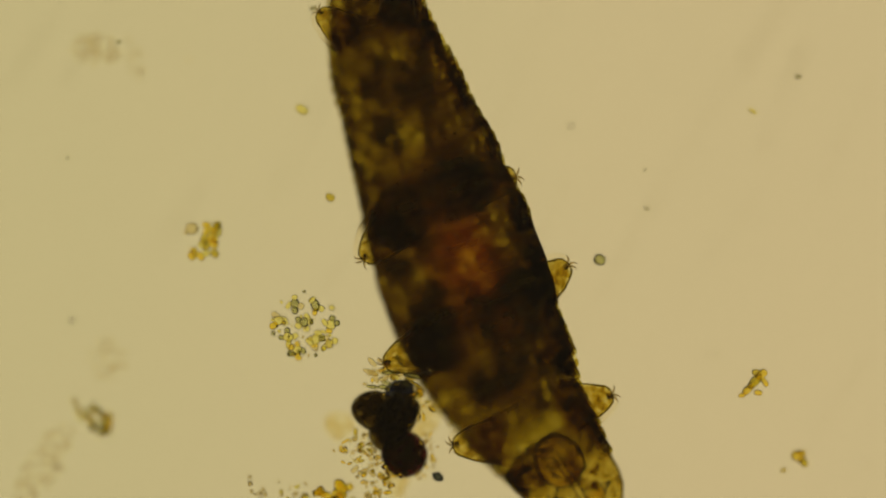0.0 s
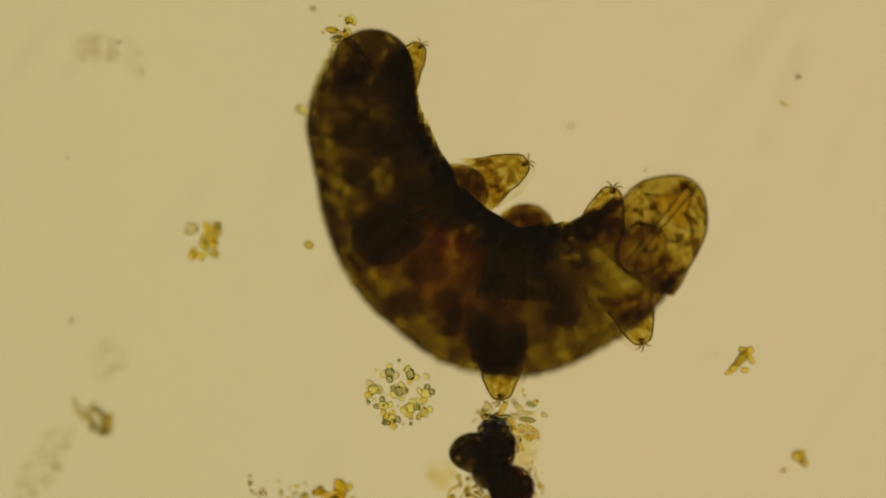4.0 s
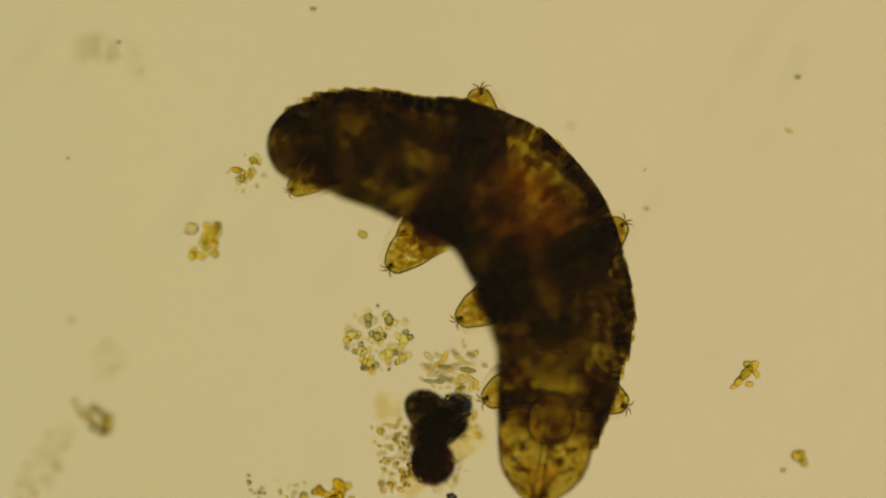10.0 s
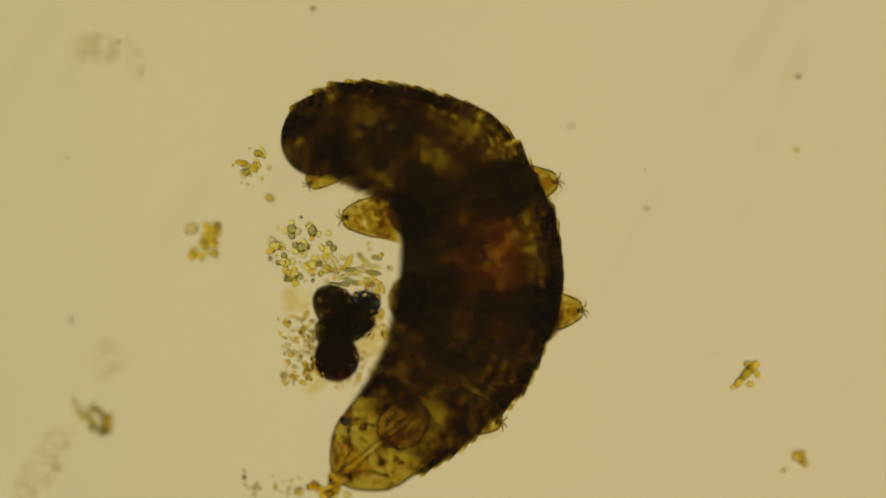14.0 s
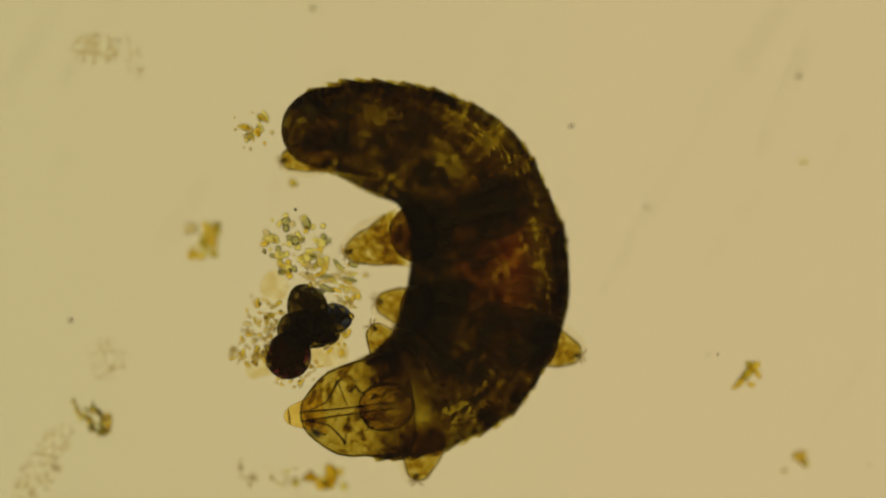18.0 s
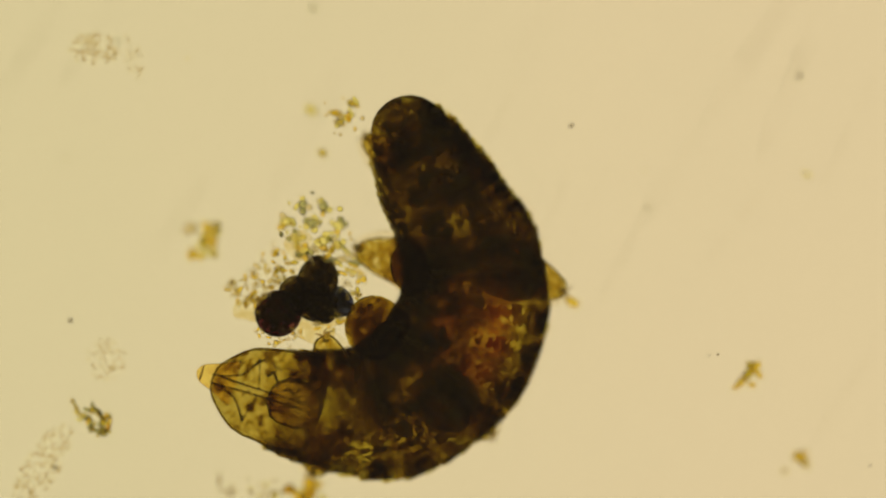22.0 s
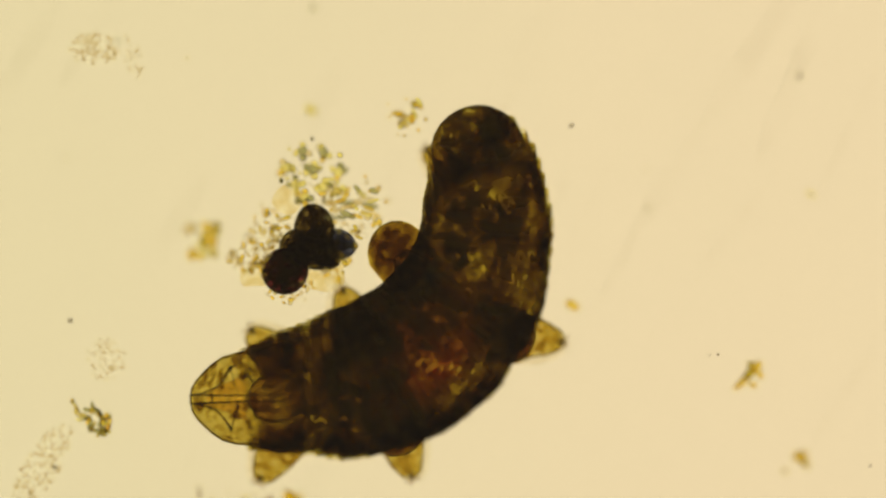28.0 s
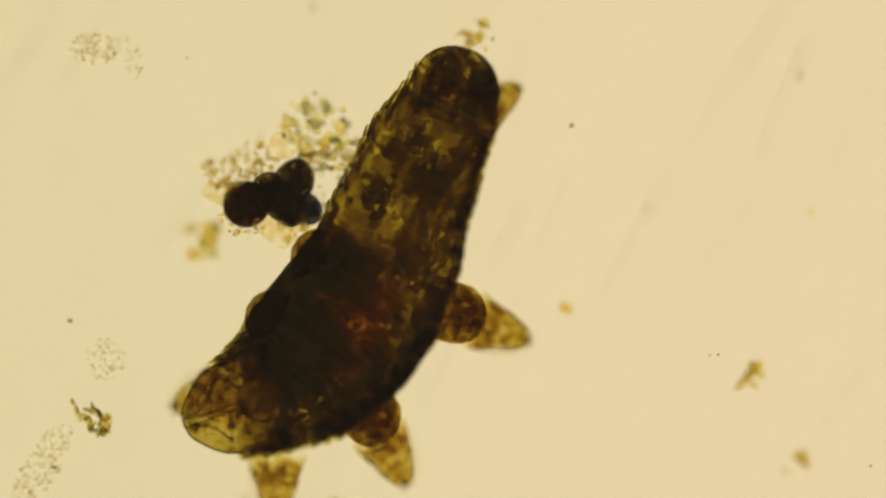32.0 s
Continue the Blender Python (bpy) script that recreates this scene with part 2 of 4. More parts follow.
def alga_matter(name, absorb, strength):
    """Dark round cells: black through the middle, a little clearer at the rim, granular."""
    m, n, l, out = material(name)
    co = n.new("ShaderNodeTexCoord")
    loc = n.new("ShaderNodeSeparateXYZ")
    l.new(co.outputs["Object"], loc.inputs[0])
    thick = shader_math(n, l, "MULTIPLY_ADD", shader_math(n, l, "DIVIDE", shader_math(n, l, "ABSOLUTE", loc.outputs[2]), 30 * K), 0.85, 0.15)
    grain = shader_noise(n, l, co.outputs["Object"], 140.0, 3, 0.34, 0.66, 1.5, 0.45)
    depth = shader_math(n, l, "MULTIPLY", shader_math(n, l, "MULTIPLY", thick, grain), strength)
    absorber(n, l, out, depth, absorb, shader_math(n, l, "MULTIPLY", thick, 0.06), 0.8, 1.18, 1.003)
    return m


RING = 41.0                     # half the length of a body ring, plan units
DENSITY = 3.7
LAMP = lamp_material()
GLASS = clear_glass()
BODY = (body_tissue("body_tissue", 0.0), body_tissue("body_tissue_watery", 1.0015))
LEGSKIN = leg_tissue()
NECK = glassy("pharynx_tissue", (0.99, 0.91, 0.58), (0.84, 0.73, 0.42), 1.13, scale=110)
HEAD = head_tissue()
LOBE = lobe_tissue(2.4)
SHEATH = glassy("clear_cuticle", (1.0, 0.99, 0.95), (0.97, 0.95, 0.88), 1.014, scale=60)
LEG = glassy("snout_cuticle", (0.98, 0.89, 0.46), (0.88, 0.74, 0.32), 1.05, scale=90, patch=0.45)
CLAW = glassy("claw_cuticle", (0.86, 0.78, 0.52), (0.60, 0.52, 0.32), 1.20)
STYLET = glassy("stylet_matter", (0.60, 0.54, 0.33), (0.32, 0.28, 0.16), 1.05, scale=160)
GREEN = glassy("green_cell", (1.0, 0.985, 0.64), (0.98, 0.92, 0.44), 1.15, scale=90, patch=0.42)
OLIVE = glassy("olive_cell", (0.97, 0.91, 0.42), (0.78, 0.72, 0.26), 1.15, scale=140)
TEAL = glassy("teal_cell", (0.95, 0.94, 0.64), (0.52, 0.55, 0.38), 1.24, scale=120)
GOLD = glassy("golden_cell", (1.0, 0.94, 0.44), (0.98, 0.84, 0.26), 1.15, scale=140)
PALE = glassy("pale_debris", (0.99, 0.96, 0.80), (0.90, 0.84, 0.62), 1.13, scale=120)
MUCUS = glassy("mucus", (1.0, 0.985, 0.90), (0.94, 0.88, 0.64), 1.006, scale=70, patch=0.5)
FAINT = glassy("scratch_glass", (1.0, 1.0, 1.0), (0.995, 0.993, 0.99), 1.0015, scale=20)
SMEAR = glassy("water_streak", (1.0, 1.0, 1.0), (0.984, 0.982, 0.979), 1.0002, scale=14)
SPECK = glassy("grey_speck", (0.88, 0.86, 0.78), (0.60, 0.58, 0.54), 1.22, scale=200)
BROWN = glassy("brown_granule", (0.955, 0.925, 0.84), (0.89, 0.845, 0.73), 1.016, scale=200)
DUST = glassy("dust_granule", (0.98, 0.965, 0.905), (0.94, 0.915, 0.84), 1.010, scale=200)
BLUE = glassy("blue_speck", (0.55, 0.60, 0.56), (0.22, 0.26, 0.28), 1.3, scale=200)
CYST = alga_matter("cyst_wall", (0.85, 1.5, 1.4), 3.4)
ALGA = alga_matter("dark_alga", (0.95, 1.1, 1.9), 2.6)
INDIGO = alga_matter("indigo_alga", (1.35, 1.25, 0.85), 2.4)


# ---- mesh helpers ----
def mesh_of(name, bm, mat, smooth=True):
    me = bpy.data.meshes.new(name)
    bm.normal_update()
    bm.to_mesh(me)
    bm.free()
    me.materials.append(mat)
    if smooth:
        me.polygons.foreach_set("use_smooth", [True] * len(me.polygons))
    return me


def part(name, me, parent, m=None, label=""):
    ob = new(name, me)
    ob.parent = parent
    if m is not None:
        ob.matrix_local = m
    return tagged(ob, label)


def thing(name, label, category, x, y, z=0.0, group="", kind=""):
    ob = new(name)
    ob.empty_display_size = 0.01
    ob.location = (gx(x), gy(y), z)
    return tagged(ob, label, category, group, kind)


def lathe(profile, flat=1.0, around=28, rough=0.0, seed=0.0, grain=30.0):
    """A closed body of revolution about x, squashed in z; profile: (x, radius), its ends on the axis."""
    bm = bmesh.new()
    rings = []
    for x, r in profile[1:-1]:
        ring = []
        for i in range(around):
            a = 2 * math.pi * i / around
            q = Vector((x, r * math.cos(a), r * math.sin(a)))
            if rough:
                w = 1 + rough * noise.noise((q + Vector((seed, 0, 0))) * grain)
                q.y, q.z = q.y * w, q.z * w
            ring.append(bm.verts.new((q.x, q.y, q.z * flat)))
        rings.append(ring)
    first, last = bm.verts.new((profile[0][0], 0, 0)), bm.verts.new((profile[-1][0], 0, 0))
    for i in range(around):
        j = (i + 1) % around
        bm.faces.new((first, rings[0][j], rings[0][i]))
        bm.faces.new((last, rings[-1][i], rings[-1][j]))
        for a, b in zip(rings, rings[1:]):
            bm.faces.new((a[i], a[j], b[j], b[i]))
    bmesh.ops.recalc_face_normals(bm, faces=bm.faces)
    return bm


def barrel(half, radius, power=4.0, steps=9):
    """Profile of a cask with rounded ends."""
    rows = []
    for i in range(steps + 1):
        x = -half * math.cos(math.pi * i / steps)
        rows.append((x, radius * max(0.0, 1 - abs(x / half) ** power) ** 0.5))
    return rows


def tube(points, radii, around=8):
    """A tapered bent rod through the points."""
    bm = bmesh.new()
    rings = []
    pts = [Vector(p) for p in points]
    for i, p in enumerate(pts):
        d = (pts[min(i + 1, len(pts) - 1)] - pts[max(i - 1, 0)]).normalized()
        s = d.cross(Vector((0, 0, 1)))
        s = s.normalized() if s.length > 1e-6 else Vector((1, 0, 0))
        u = s.cross(d)
        rings.append([bm.verts.new(p + radii[i] * (math.cos(2 * math.pi * k / around) * s + math.sin(2 * math.pi * k / around) * u))
                      for k in range(around)])
    for a, b in zip(rings, rings[1:]):
        for k in range(around):
            bm.faces.new((a[k], a[(k + 1) % around], b[(k + 1) % around], b[k]))
    bm.faces.new(rings[0][::-1])
    bm.faces.new(rings[-1])
    bmesh.ops.recalc_face_normals(bm, faces=bm.faces)
    return bm


# ---- the stage: lamp, slide, cover slip ----
def disc(name, radius, z, mat):
    bm = bmesh.new()
    bmesh.ops.create_circle(bm, cap_ends=True, radius=radius, segments=64)
    ob = new(name, mesh_of(name, bm, mat, False))
    ob.location.z = z
    return ob


def slab(name, wide, deep, z0, z1, mat):
    bm = bmesh.new()
    bmesh.ops.create_cube(bm, size=1.0)
    bmesh.ops.scale(bm, vec=(wide, deep, z1 - z0), verts=bm.verts)
    bmesh.ops.bevel(bm, geom=bm.edges[:], offset=0.006, segments=2, affect="EDGES")
    ob = new(name, mesh_of(name, bm, mat, False))
    ob.location.z = (z0 + z1) / 2
    ob.visible_shadow = False
    return ob


lamp = tagged(disc("lamp_field", 0.85, -3.0, LAMP), "warm glowing lens of the microscope lamp under the stage", "lamp", kind="structure")
cover = tagged(slab("cover_slip", 4.4, 2.6, 0.13, 0.30, GLASS), "thin clear glass cover slip over the water drop", "cover slip", kind="structure")
slide = tagged(slab("glass_slide", 6.0, 3.0, -1.0, 0.0, GLASS), "clear glass slide with faint streaks carrying the water drop", "slide", kind="structure")


def scratches():
    """Faint long scratches in the slide's upper face, all running the same way."""
    rng = random.Random(8)
    for _ in range(12):
        x, y, long, a = rng.uniform(250, 1560), rng.uniform(0, 860), rng.uniform(60, 330), radians(rng.uniform(112, 128))
        w = rng.uniform(1.0, 2.6) * K
        pts = [(gx(x + math.cos(a) * long * (k - 1.5) / 3), gy(y + math.sin(a) * long * (k - 1.5) / 3), 0.0003) for k in range(4)]
        me = mesh_of("scratch", tube(pts, [w * 0.3, w, w * 0.8, w * 0.2], 6), FAINT)
        part("scratch", me, slide, slide.matrix_basis.inverted())
    for _ in range(18):
        x, y, long, a = rng.uniform(0, 1568), rng.uniform(0, 882), rng.uniform(160, 480), radians(rng.uniform(110, 128))
        w = rng.uniform(7, 22) * K
        pts = [(gx(x + math.cos(a) * long * (k - 2) / 4), gy(y + math.sin(a) * long * (k - 2) / 4), 0.0) for k in range(5)]
        me = mesh_of("streak", tube(pts, [w * 0.2, w, w * 0.8, w, w * 0.2], 8), SMEAR)
        for v in me.vertices:
            v.co.z = v.co.z * 0.12 + 0.0028
        part("streak", me, slide, slide.matrix_basis.inverted())


scratches()


# ---- the animal ----
COUNT = 38
HALF_WIDTH = [(0.0, 66), (0.06, 86), (0.15, 104), (0.30, 123), (0.45, 136), (0.60, 138), (0.75, 128), (0.88, 108), (1.0, 92)]
MID = 0.05                       # height of the body's axis over the slide


def ring_place(i):
    """Place of a ring along the trunk, 0 at the tail, 1 at the neck; closer set behind the third legs, where the body stretches most."""
    return 0.33 * i / 16 if i <= 16 else 0.33 + 0.67 * (i - 16) / (COUNT - 17)


def stretched(u, waist):
    return u * waist / 0.33 if u < 0.33 else waist + (u - 0.33) * (1 - waist) / 0.67


def girth(u):
    for (a, ra), (b, rb) in zip(HALF_WIDTH, HALF_WIDTH[1:]):
        if u <= b:
            return ra + (rb - ra) * (u - a) / (b - a)
    return HALF_WIDTH[-1][1]


def half_tube(bm, way, flat):
    """Leaves of a ring the back plate (way 1) or the belly plate (way -1), a little more than half round, open at both ends."""
    def away(f):
        c = f.calc_center_median()
        return math.sin(math.atan2(c.z / flat, c.y)) * way < -0.42

    end = max(v.co.x for v in bm.verts) * 0.975
    bmesh.ops.delete(bm, geom=[f for f in bm.faces if away(f) or abs(f.calc_center_median().x) > end], context="FACES")


def water_bear():
    bear = new("water_bear")
    tagged(bear, "dark brown translucent water bear with a reddish gut crawling in water", "tardigrade")
    segments = []
    for i in range(COUNT):
        u = ring_place(i)
        r = girth(u)
        if i:
            profile = [(x, q * 1.2) for x, q in barrel((RING + 2) * K, r * K, 18.0, 15)]
        else:
            profile = [(x * K, q * 1.2 * K) for x, q in ((-50, 0), (-48, 16), (-42, 33), (-31, 48), (-16, 60), (2, 68), (18, 71), (32, 66), (40, 46), (42, 0))]
        bm = lathe(profile, 0.42, 48, 0.05, u * 790 * K, 30.0)
        if i:
            half_tube(bm, -1 if i % 2 else 1, 0.42)
        me = mesh_of("body_segment", bm, BODY[i % 2])
        for layer, sort in (("rest", "FLOAT_VECTOR"), ("form", "FLOAT_VECTOR"), ("fill", "FLOAT")):
            me.attributes.new(layer, sort, "POINT")
        rest, form, fill = me.attributes["rest"], me.attributes["form"], me.attributes["fill"]
        for k, v in enumerate(me.vertices):
            fill.data[k].value = max(0.0, 1 - max(v.co.x if i == 0 else abs(v.co.x), 0.0) / (RING * K))
            rest.data[k].vector = (v.co.x + stretched(u, 0.43) * 690 * K, v.co.y / 1.2, v.co.z * 0.35)
            form.data[k].vector = (u + v.co.x / (790 * K), v.co.y / (r * K * 1.2), v.co.z / (r * K * 0.5) * ((2.5, 1.8, 1.6, 1.35, 1.15)[i] if i < 5 else 1.0))
        segments.append(part("body_segment", me, bear))
    head_profile = [(-105, 0), (-100, 68), (-82, 97), (-56, 97), (-30, 91), (-6, 85), (18, 81), (42, 73), (62, 60), (78, 46), (90, 33), (97, 20), (100, 0)]
    head = part("head", mesh_of("head", lathe([(x * K, r * K) for x, r in head_profile], 0.5, 40, 0.06, 7.7, 40.0), HEAD), bear, None,
                "pale yellow see-through head")
    snout_profile = [(-48, 0), (-46, 42), (-32, 37), (-18, 29), (-5, 24), (6, 20), (13, 17), (19, 12.5), (23, 7), (25, 0)]
    snout = part("mouth_cone", mesh_of("mouth_cone", lathe([(x * K, r * K) for x, r in snout_profile], 0.8, 20), LEG), bear)
    part("mouth_ring", mesh_of("mouth_ring", tube([(15 * K, y * K, 0) for y in (-13, -7, 0, 7, 13)], [1.2 * K, 1.8 * K, 1.8 * K, 1.8 * K, 1.2 * K]), STYLET), snout)
    part("pharynx", mesh_of("pharynx", lathe(barrel(50 * K, 44 * K, 2.2, 14), 0.6, 28, 0.08), NECK), head, pose(-54 * K, 0, 0))
    for s in (-1, 1):
        part("buccal_tube_wall", mesh_of("buccal_tube_wall", tube([(-70 * K, s * 5 * K, 0.004), (-20 * K, s * 5.5 * K, 0.004), (40 * K, s * 6 * K, 0.004), (98 * K, s * 8 * K, 0)],
                                                                [1.6 * K, 1.9 * K, 1.9 * K, 1.7 * K]), STYLET), head)
        part("stylet", mesh_of("stylet", tube([(26 * K, s * 56 * K, 0.003), (37 * K, s * 38 * K, 0.005), (52 * K, s * 20 * K, 0.004), (78 * K, s * 10 * K, 0.002), (102 * K, s * 6 * K, 0)],
                                              [3.2 * K, 2.0 * K, 1.6 * K, 1.5 * K, 0.8 * K]), STYLET), head)
        part("stylet_support", mesh_of("stylet_support", tube([(14 * K, s * 8 * K, 0.002), (20 * K, s * 28 * K, 0.004), (24 * K, s * 44 * K, 0.003), (27 * K, s * 57 * K, 0.003)],
                                                              [0.8 * K, 1.0 * K, 1.0 * K, 1.8 * K], 6), STYLET), head)
    strand = random.Random(3)
    for _ in range(16):
        x, y = strand.uniform(-85, 30), strand.uniform(-66, 66)
        d = strand.uniform(-0.8, 0.8)
        span, fat = strand.uniform(6, 14), strand.uniform(0.5, 1.1)
        pts = [((x + k * span * 0.5) * K, (y + k * span * 0.5 * d + 4 * math.sin(k * 1.8 + x)) * K, 0.004 * strand.uniform(-1, 1)) for k in range(4)]
        part("muscle_strand", mesh_of("muscle_strand", tube(pts, [0.8 * K * fat, 2.2 * K * fat, 2.0 * K * fat, 0.7 * K * fat], 6), STYLET), head)
    leg_profile = [(-158, 0), (-154, 44), (-138, 52), (-120, 53), (-100, 49), (-80, 41), (-60, 35), (-44, 30), (-30, 25), (-20, 20), (-13, 13), (-10, 0)]
    leg_mesh = mesh_of("leg", lathe([(x * K, r * K) for x, r in leg_profile], 0.7, 28, 0.16, 2.2, 75.0), LEGSKIN)
    sheath_profile = [(-96, 0), (-95, 44), (-74, 43), (-50, 38), (-32, 32), (-18, 25), (-8, 15), (-5, 0)]
    sheath_mesh = mesh_of("cuticle", lathe([(x * K, r * K) for x, r in sheath_profile], 0.55, 28, 0.10, 5.0, 60.0), SHEATH)
    lobe_profile = [(-84, 0), (-80, 30), (-66, 45), (-40, 53), (-20, 55), (-4, 55), (16, 53), (33, 46), (46, 35), (55, 21), (60, 0)]
    lobe_mesh = mesh_of("leg_root", lathe([(x * K, r * K) for x, r in lobe_profile], 0.55, 32, 0.12, 3.1, 50.0), LOBE)
    claw_mesh = mesh_of("claw", tube([(-18 * K, 0, 0), (-8 * K, 3 * K, 0), (3 * K, 3 * K, 0), (11 * K, -2 * K, 0), (14 * K, -8 * K, 0)], [3.0 * K, 2.6 * K, 2.2 * K, 1.6 * K, 0.6 * K], 6), CLAW)
    legs, lobes = [], []
    for i in range(8):
        small = 0.82 if i % 4 == 3 else 1.0
        leg = part("leg", leg_mesh, bear, None, "golden clawed leg tip")
        leg.scale = (small, small, small)
        part("cuticle", sheath_mesh, leg, pose(0, (6 if i % 2 else -6) * K, 0.001))
        for dx, dy, turn in ((-12, -8, -26), (-9, -4, 2), (-11, 6, 22)):
            hook = part("claw", claw_mesh, leg, pose(dx * K, dy * K, 0.002, 0, 0, turn))
            hook.scale = (0.68, -0.8 if dy > 0 else 0.8, 0.8)
        legs.append(leg)
        lobes.append(part("leg_root", lobe_mesh, bear) if i % 4 in (1, 2) else None)
    return segments, head, snout, legs, lobes


SEGMENTS, HEADPIECE, SNOUT, LEGS, LOBES = water_bear()


# ---- cells and debris ----
def unit_meshes():
    out = {}
    for key, mat in (("green", GREEN), ("olive", OLIVE), ("gold", GOLD), ("pale", PALE), ("speck", SPECK), ("brown", BROWN), ("dust", DUST), ("blue", BLUE), ("teal", TEAL)):
        out["cell_" + key] = mesh_of("cell", lathe(barrel(1, 1, 4.5 if key in ("green", "gold") else 2.6, 8), 0.8, 14, 0.12, len(key), 1.0), mat)
        out["rod_" + key] = mesh_of("rod", lathe([(-1, 0), (-0.9, 0.5), (-0.5, 0.9), (0, 1), (0.5, 0.9), (0.9, 0.5), (1, 0)], 0.8, 10, 0.06, 1.0, 1.0), mat)
        bm = bmesh.new()
        bmesh.ops.create_icosphere(bm, subdivisions=1, radius=1)
        for v in bm.verts:
            v.co *= 1 + 0.35 * noise.noise(v.co * 1.3 + Vector((len(key), 0, 0)))
        out["grain_" + key] = mesh_of("granule", bm, mat, False)
    return out


UNIT = unit_meshes()
NAMES = {"cell": "cell", "rod": "diatom", "grain": "granule"}


def piece(parent, shape, dx, dy, length, width, angle=0.0, lift=None):
    """One cell, diatom or granule on a cluster; plan units from its middle."""
    ob = new(NAMES[shape.split("_")[0]], UNIT[shape])
    ob.parent = parent
    high = width * K if lift is None else lift
    ob.matrix_local = pose(dx * K, -dy * K, high, 0, 0, -angle)
    ob.scale = (length * K, width * K, width * K * 0.9)
    return ob


def scatter(parent, rng, count, spread, shapes, sizes, ratio=(0.6, 1.0), flat=1.0, angle=0.0, layers=0.02, base=0.0):
    for _ in range(count):
        r, a = spread * math.sqrt(rng.random()), rng.random() * 2 * math.pi
        x, y = r * math.cos(a), r * math.sin(a) * flat
        c, s = math.cos(radians(angle)), math.sin(radians(angle))
        size = rng.uniform(*sizes)
        piece(parent, rng.choice(shapes), x * c - y * s, x * s + y * c, size, size * rng.uniform(*ratio), rng.uniform(0, 180),
              base + size * K * 0.8 + rng.random() * layers)


def still_debris():
    rng = random.Random(4)
    c = thing("algal_clump", "small golden algal clump with a pale round cell", "algae", 370, 432)
    shades = ("cell_gold", "cell_green", "cell_olive", "cell_gold")
    for i in range(17):
        down = i / 16
        piece(c, shades[i % 4], 6 - 30 * down + rng.uniform(-5, 5) + (i % 3) * 17 * (0.6 + 0.6 * down) - 6, -30 + 54 * (i // 3) / 5 + rng.uniform(-4, 4), rng.uniform(7, 10), rng.uniform(5.5, 7.5),
              rng.uniform(0, 180), rng.uniform(0.118, 0.1255))
    piece(c, "cell_pale", -29, -27, 12, 11, 0, 0.122)
    piece(c, "grain_pale", -40, -20, 5, 4, 0, 0.125)
    c = thing("diatom_comb", "jagged green-gold colony of short diatoms lying on the slide", "diatoms", 168, 745)
    blades = ("rod_gold", "rod_teal", "rod_olive", "rod_teal")
    for _ in range(40):
        turn, out = rng.random() * 2 * math.pi, math.sqrt(rng.random())
        x, y = 21 * out * math.cos(turn), 29 * out * math.sin(turn)
        piece(c, blades[rng.randrange(4)], x + 3 + 0.25 * y, y, rng.uniform(5.5, 9), rng.uniform(2.6, 4), rng.choice((-48, 34, 70)) + rng.uniform(-18, 18), rng.uniform(0.002, 0.012))
    for i in range(9):
        piece(c, ("rod_pale", "rod_olive", "rod_green")[i % 3], -44 + i * 2.2 + rng.uniform(-4, 4), -36 + i * 4.2 + rng.uniform(-2, 2), rng.uniform(4.5, 7), rng.uniform(2.4, 3.4), rng.uniform(20, 100), 0.004)
    c = thing("granule_smear", "faint smear of pale brown granules on the glass", "debris", 165, 86, group="granule smears")
    scatter(c, rng, 120, 46, ["grain_dust", "grain_dust", "grain_brown"], (2.4, 5.2), flat=0.62, layers=0.003)
    c = thing("granule_smear", "faint smear of pale brown granules on the glass", "debris", 232, 98, group="granule smears")
    scatter(c, rng, 40, 42, ["grain_dust", "grain_dust", "grain_brown"], (1.8, 4), flat=0.4, angle=75, layers=0.003)
    c = thing("granule_smear", "small heap of pale brown granules on the glass", "debris", 186, 637, group="granule smears")
    scatter(c, rng, 80, 38, ["grain_dust", "grain_dust", "grain_brown"], (2.4, 4.6), layers=0.003)
    c = thing("granule_smear", "long trail of pale brown granules on the glass", "debris", 72, 826, group="granule smears")
    scatter(c, rng, 190, 90, ["grain_dust", "grain_dust", "grain_brown"], (2.4, 5.2), flat=0.34, angle=-58, layers=0.003)
    c = thing("diatom_pair", "golden cell beside a small dark cell", "algae", 1414, 811)
    for dx, dy, a, b, g in ((-4, -4, 13, 9, 30), (6, 6, 10, 7, 50), (-30, 20, 6, 4, -20), (2, -10, 8, 6, 10)):
        piece(c, "cell_gold" if dy < 5 else "cell_olive", dx, dy, a, b, g, 0.13 - b * K * 0.72)
    for x, y, size, z in ((555, 17, 7, 0.126), (1410, 137, 7, 0.126), (1143, 370, 5.5, 0.126), (1140, 301, 4, 0.126), (122, 281, 4, 0.126), (212, 76, 6, 0.126),
                          (1271, 628, 3.5, 0.03), (1256, 629, 3, 0.01), (1012, 222, 6, 0.003), (122, 568, 6, 0.003), (240, 90, 5, 0.003), (1543, 826, 3.5, 0.003),
                          (330, 102, 4, 0.003), (94, 828, 5, 0.003)):
        c = thing("speck", "tiny dark speck suspended in the water", "speck", x, y, group="specks in the water")
        piece(c, "cell_teal" if z > 0.1 else "cell_pale" if y < 105 else "cell_speck", 0, 0, size * 0.85, size * (0.5 if z > 0.1 else 0.6), rng.uniform(-40, 10), z)


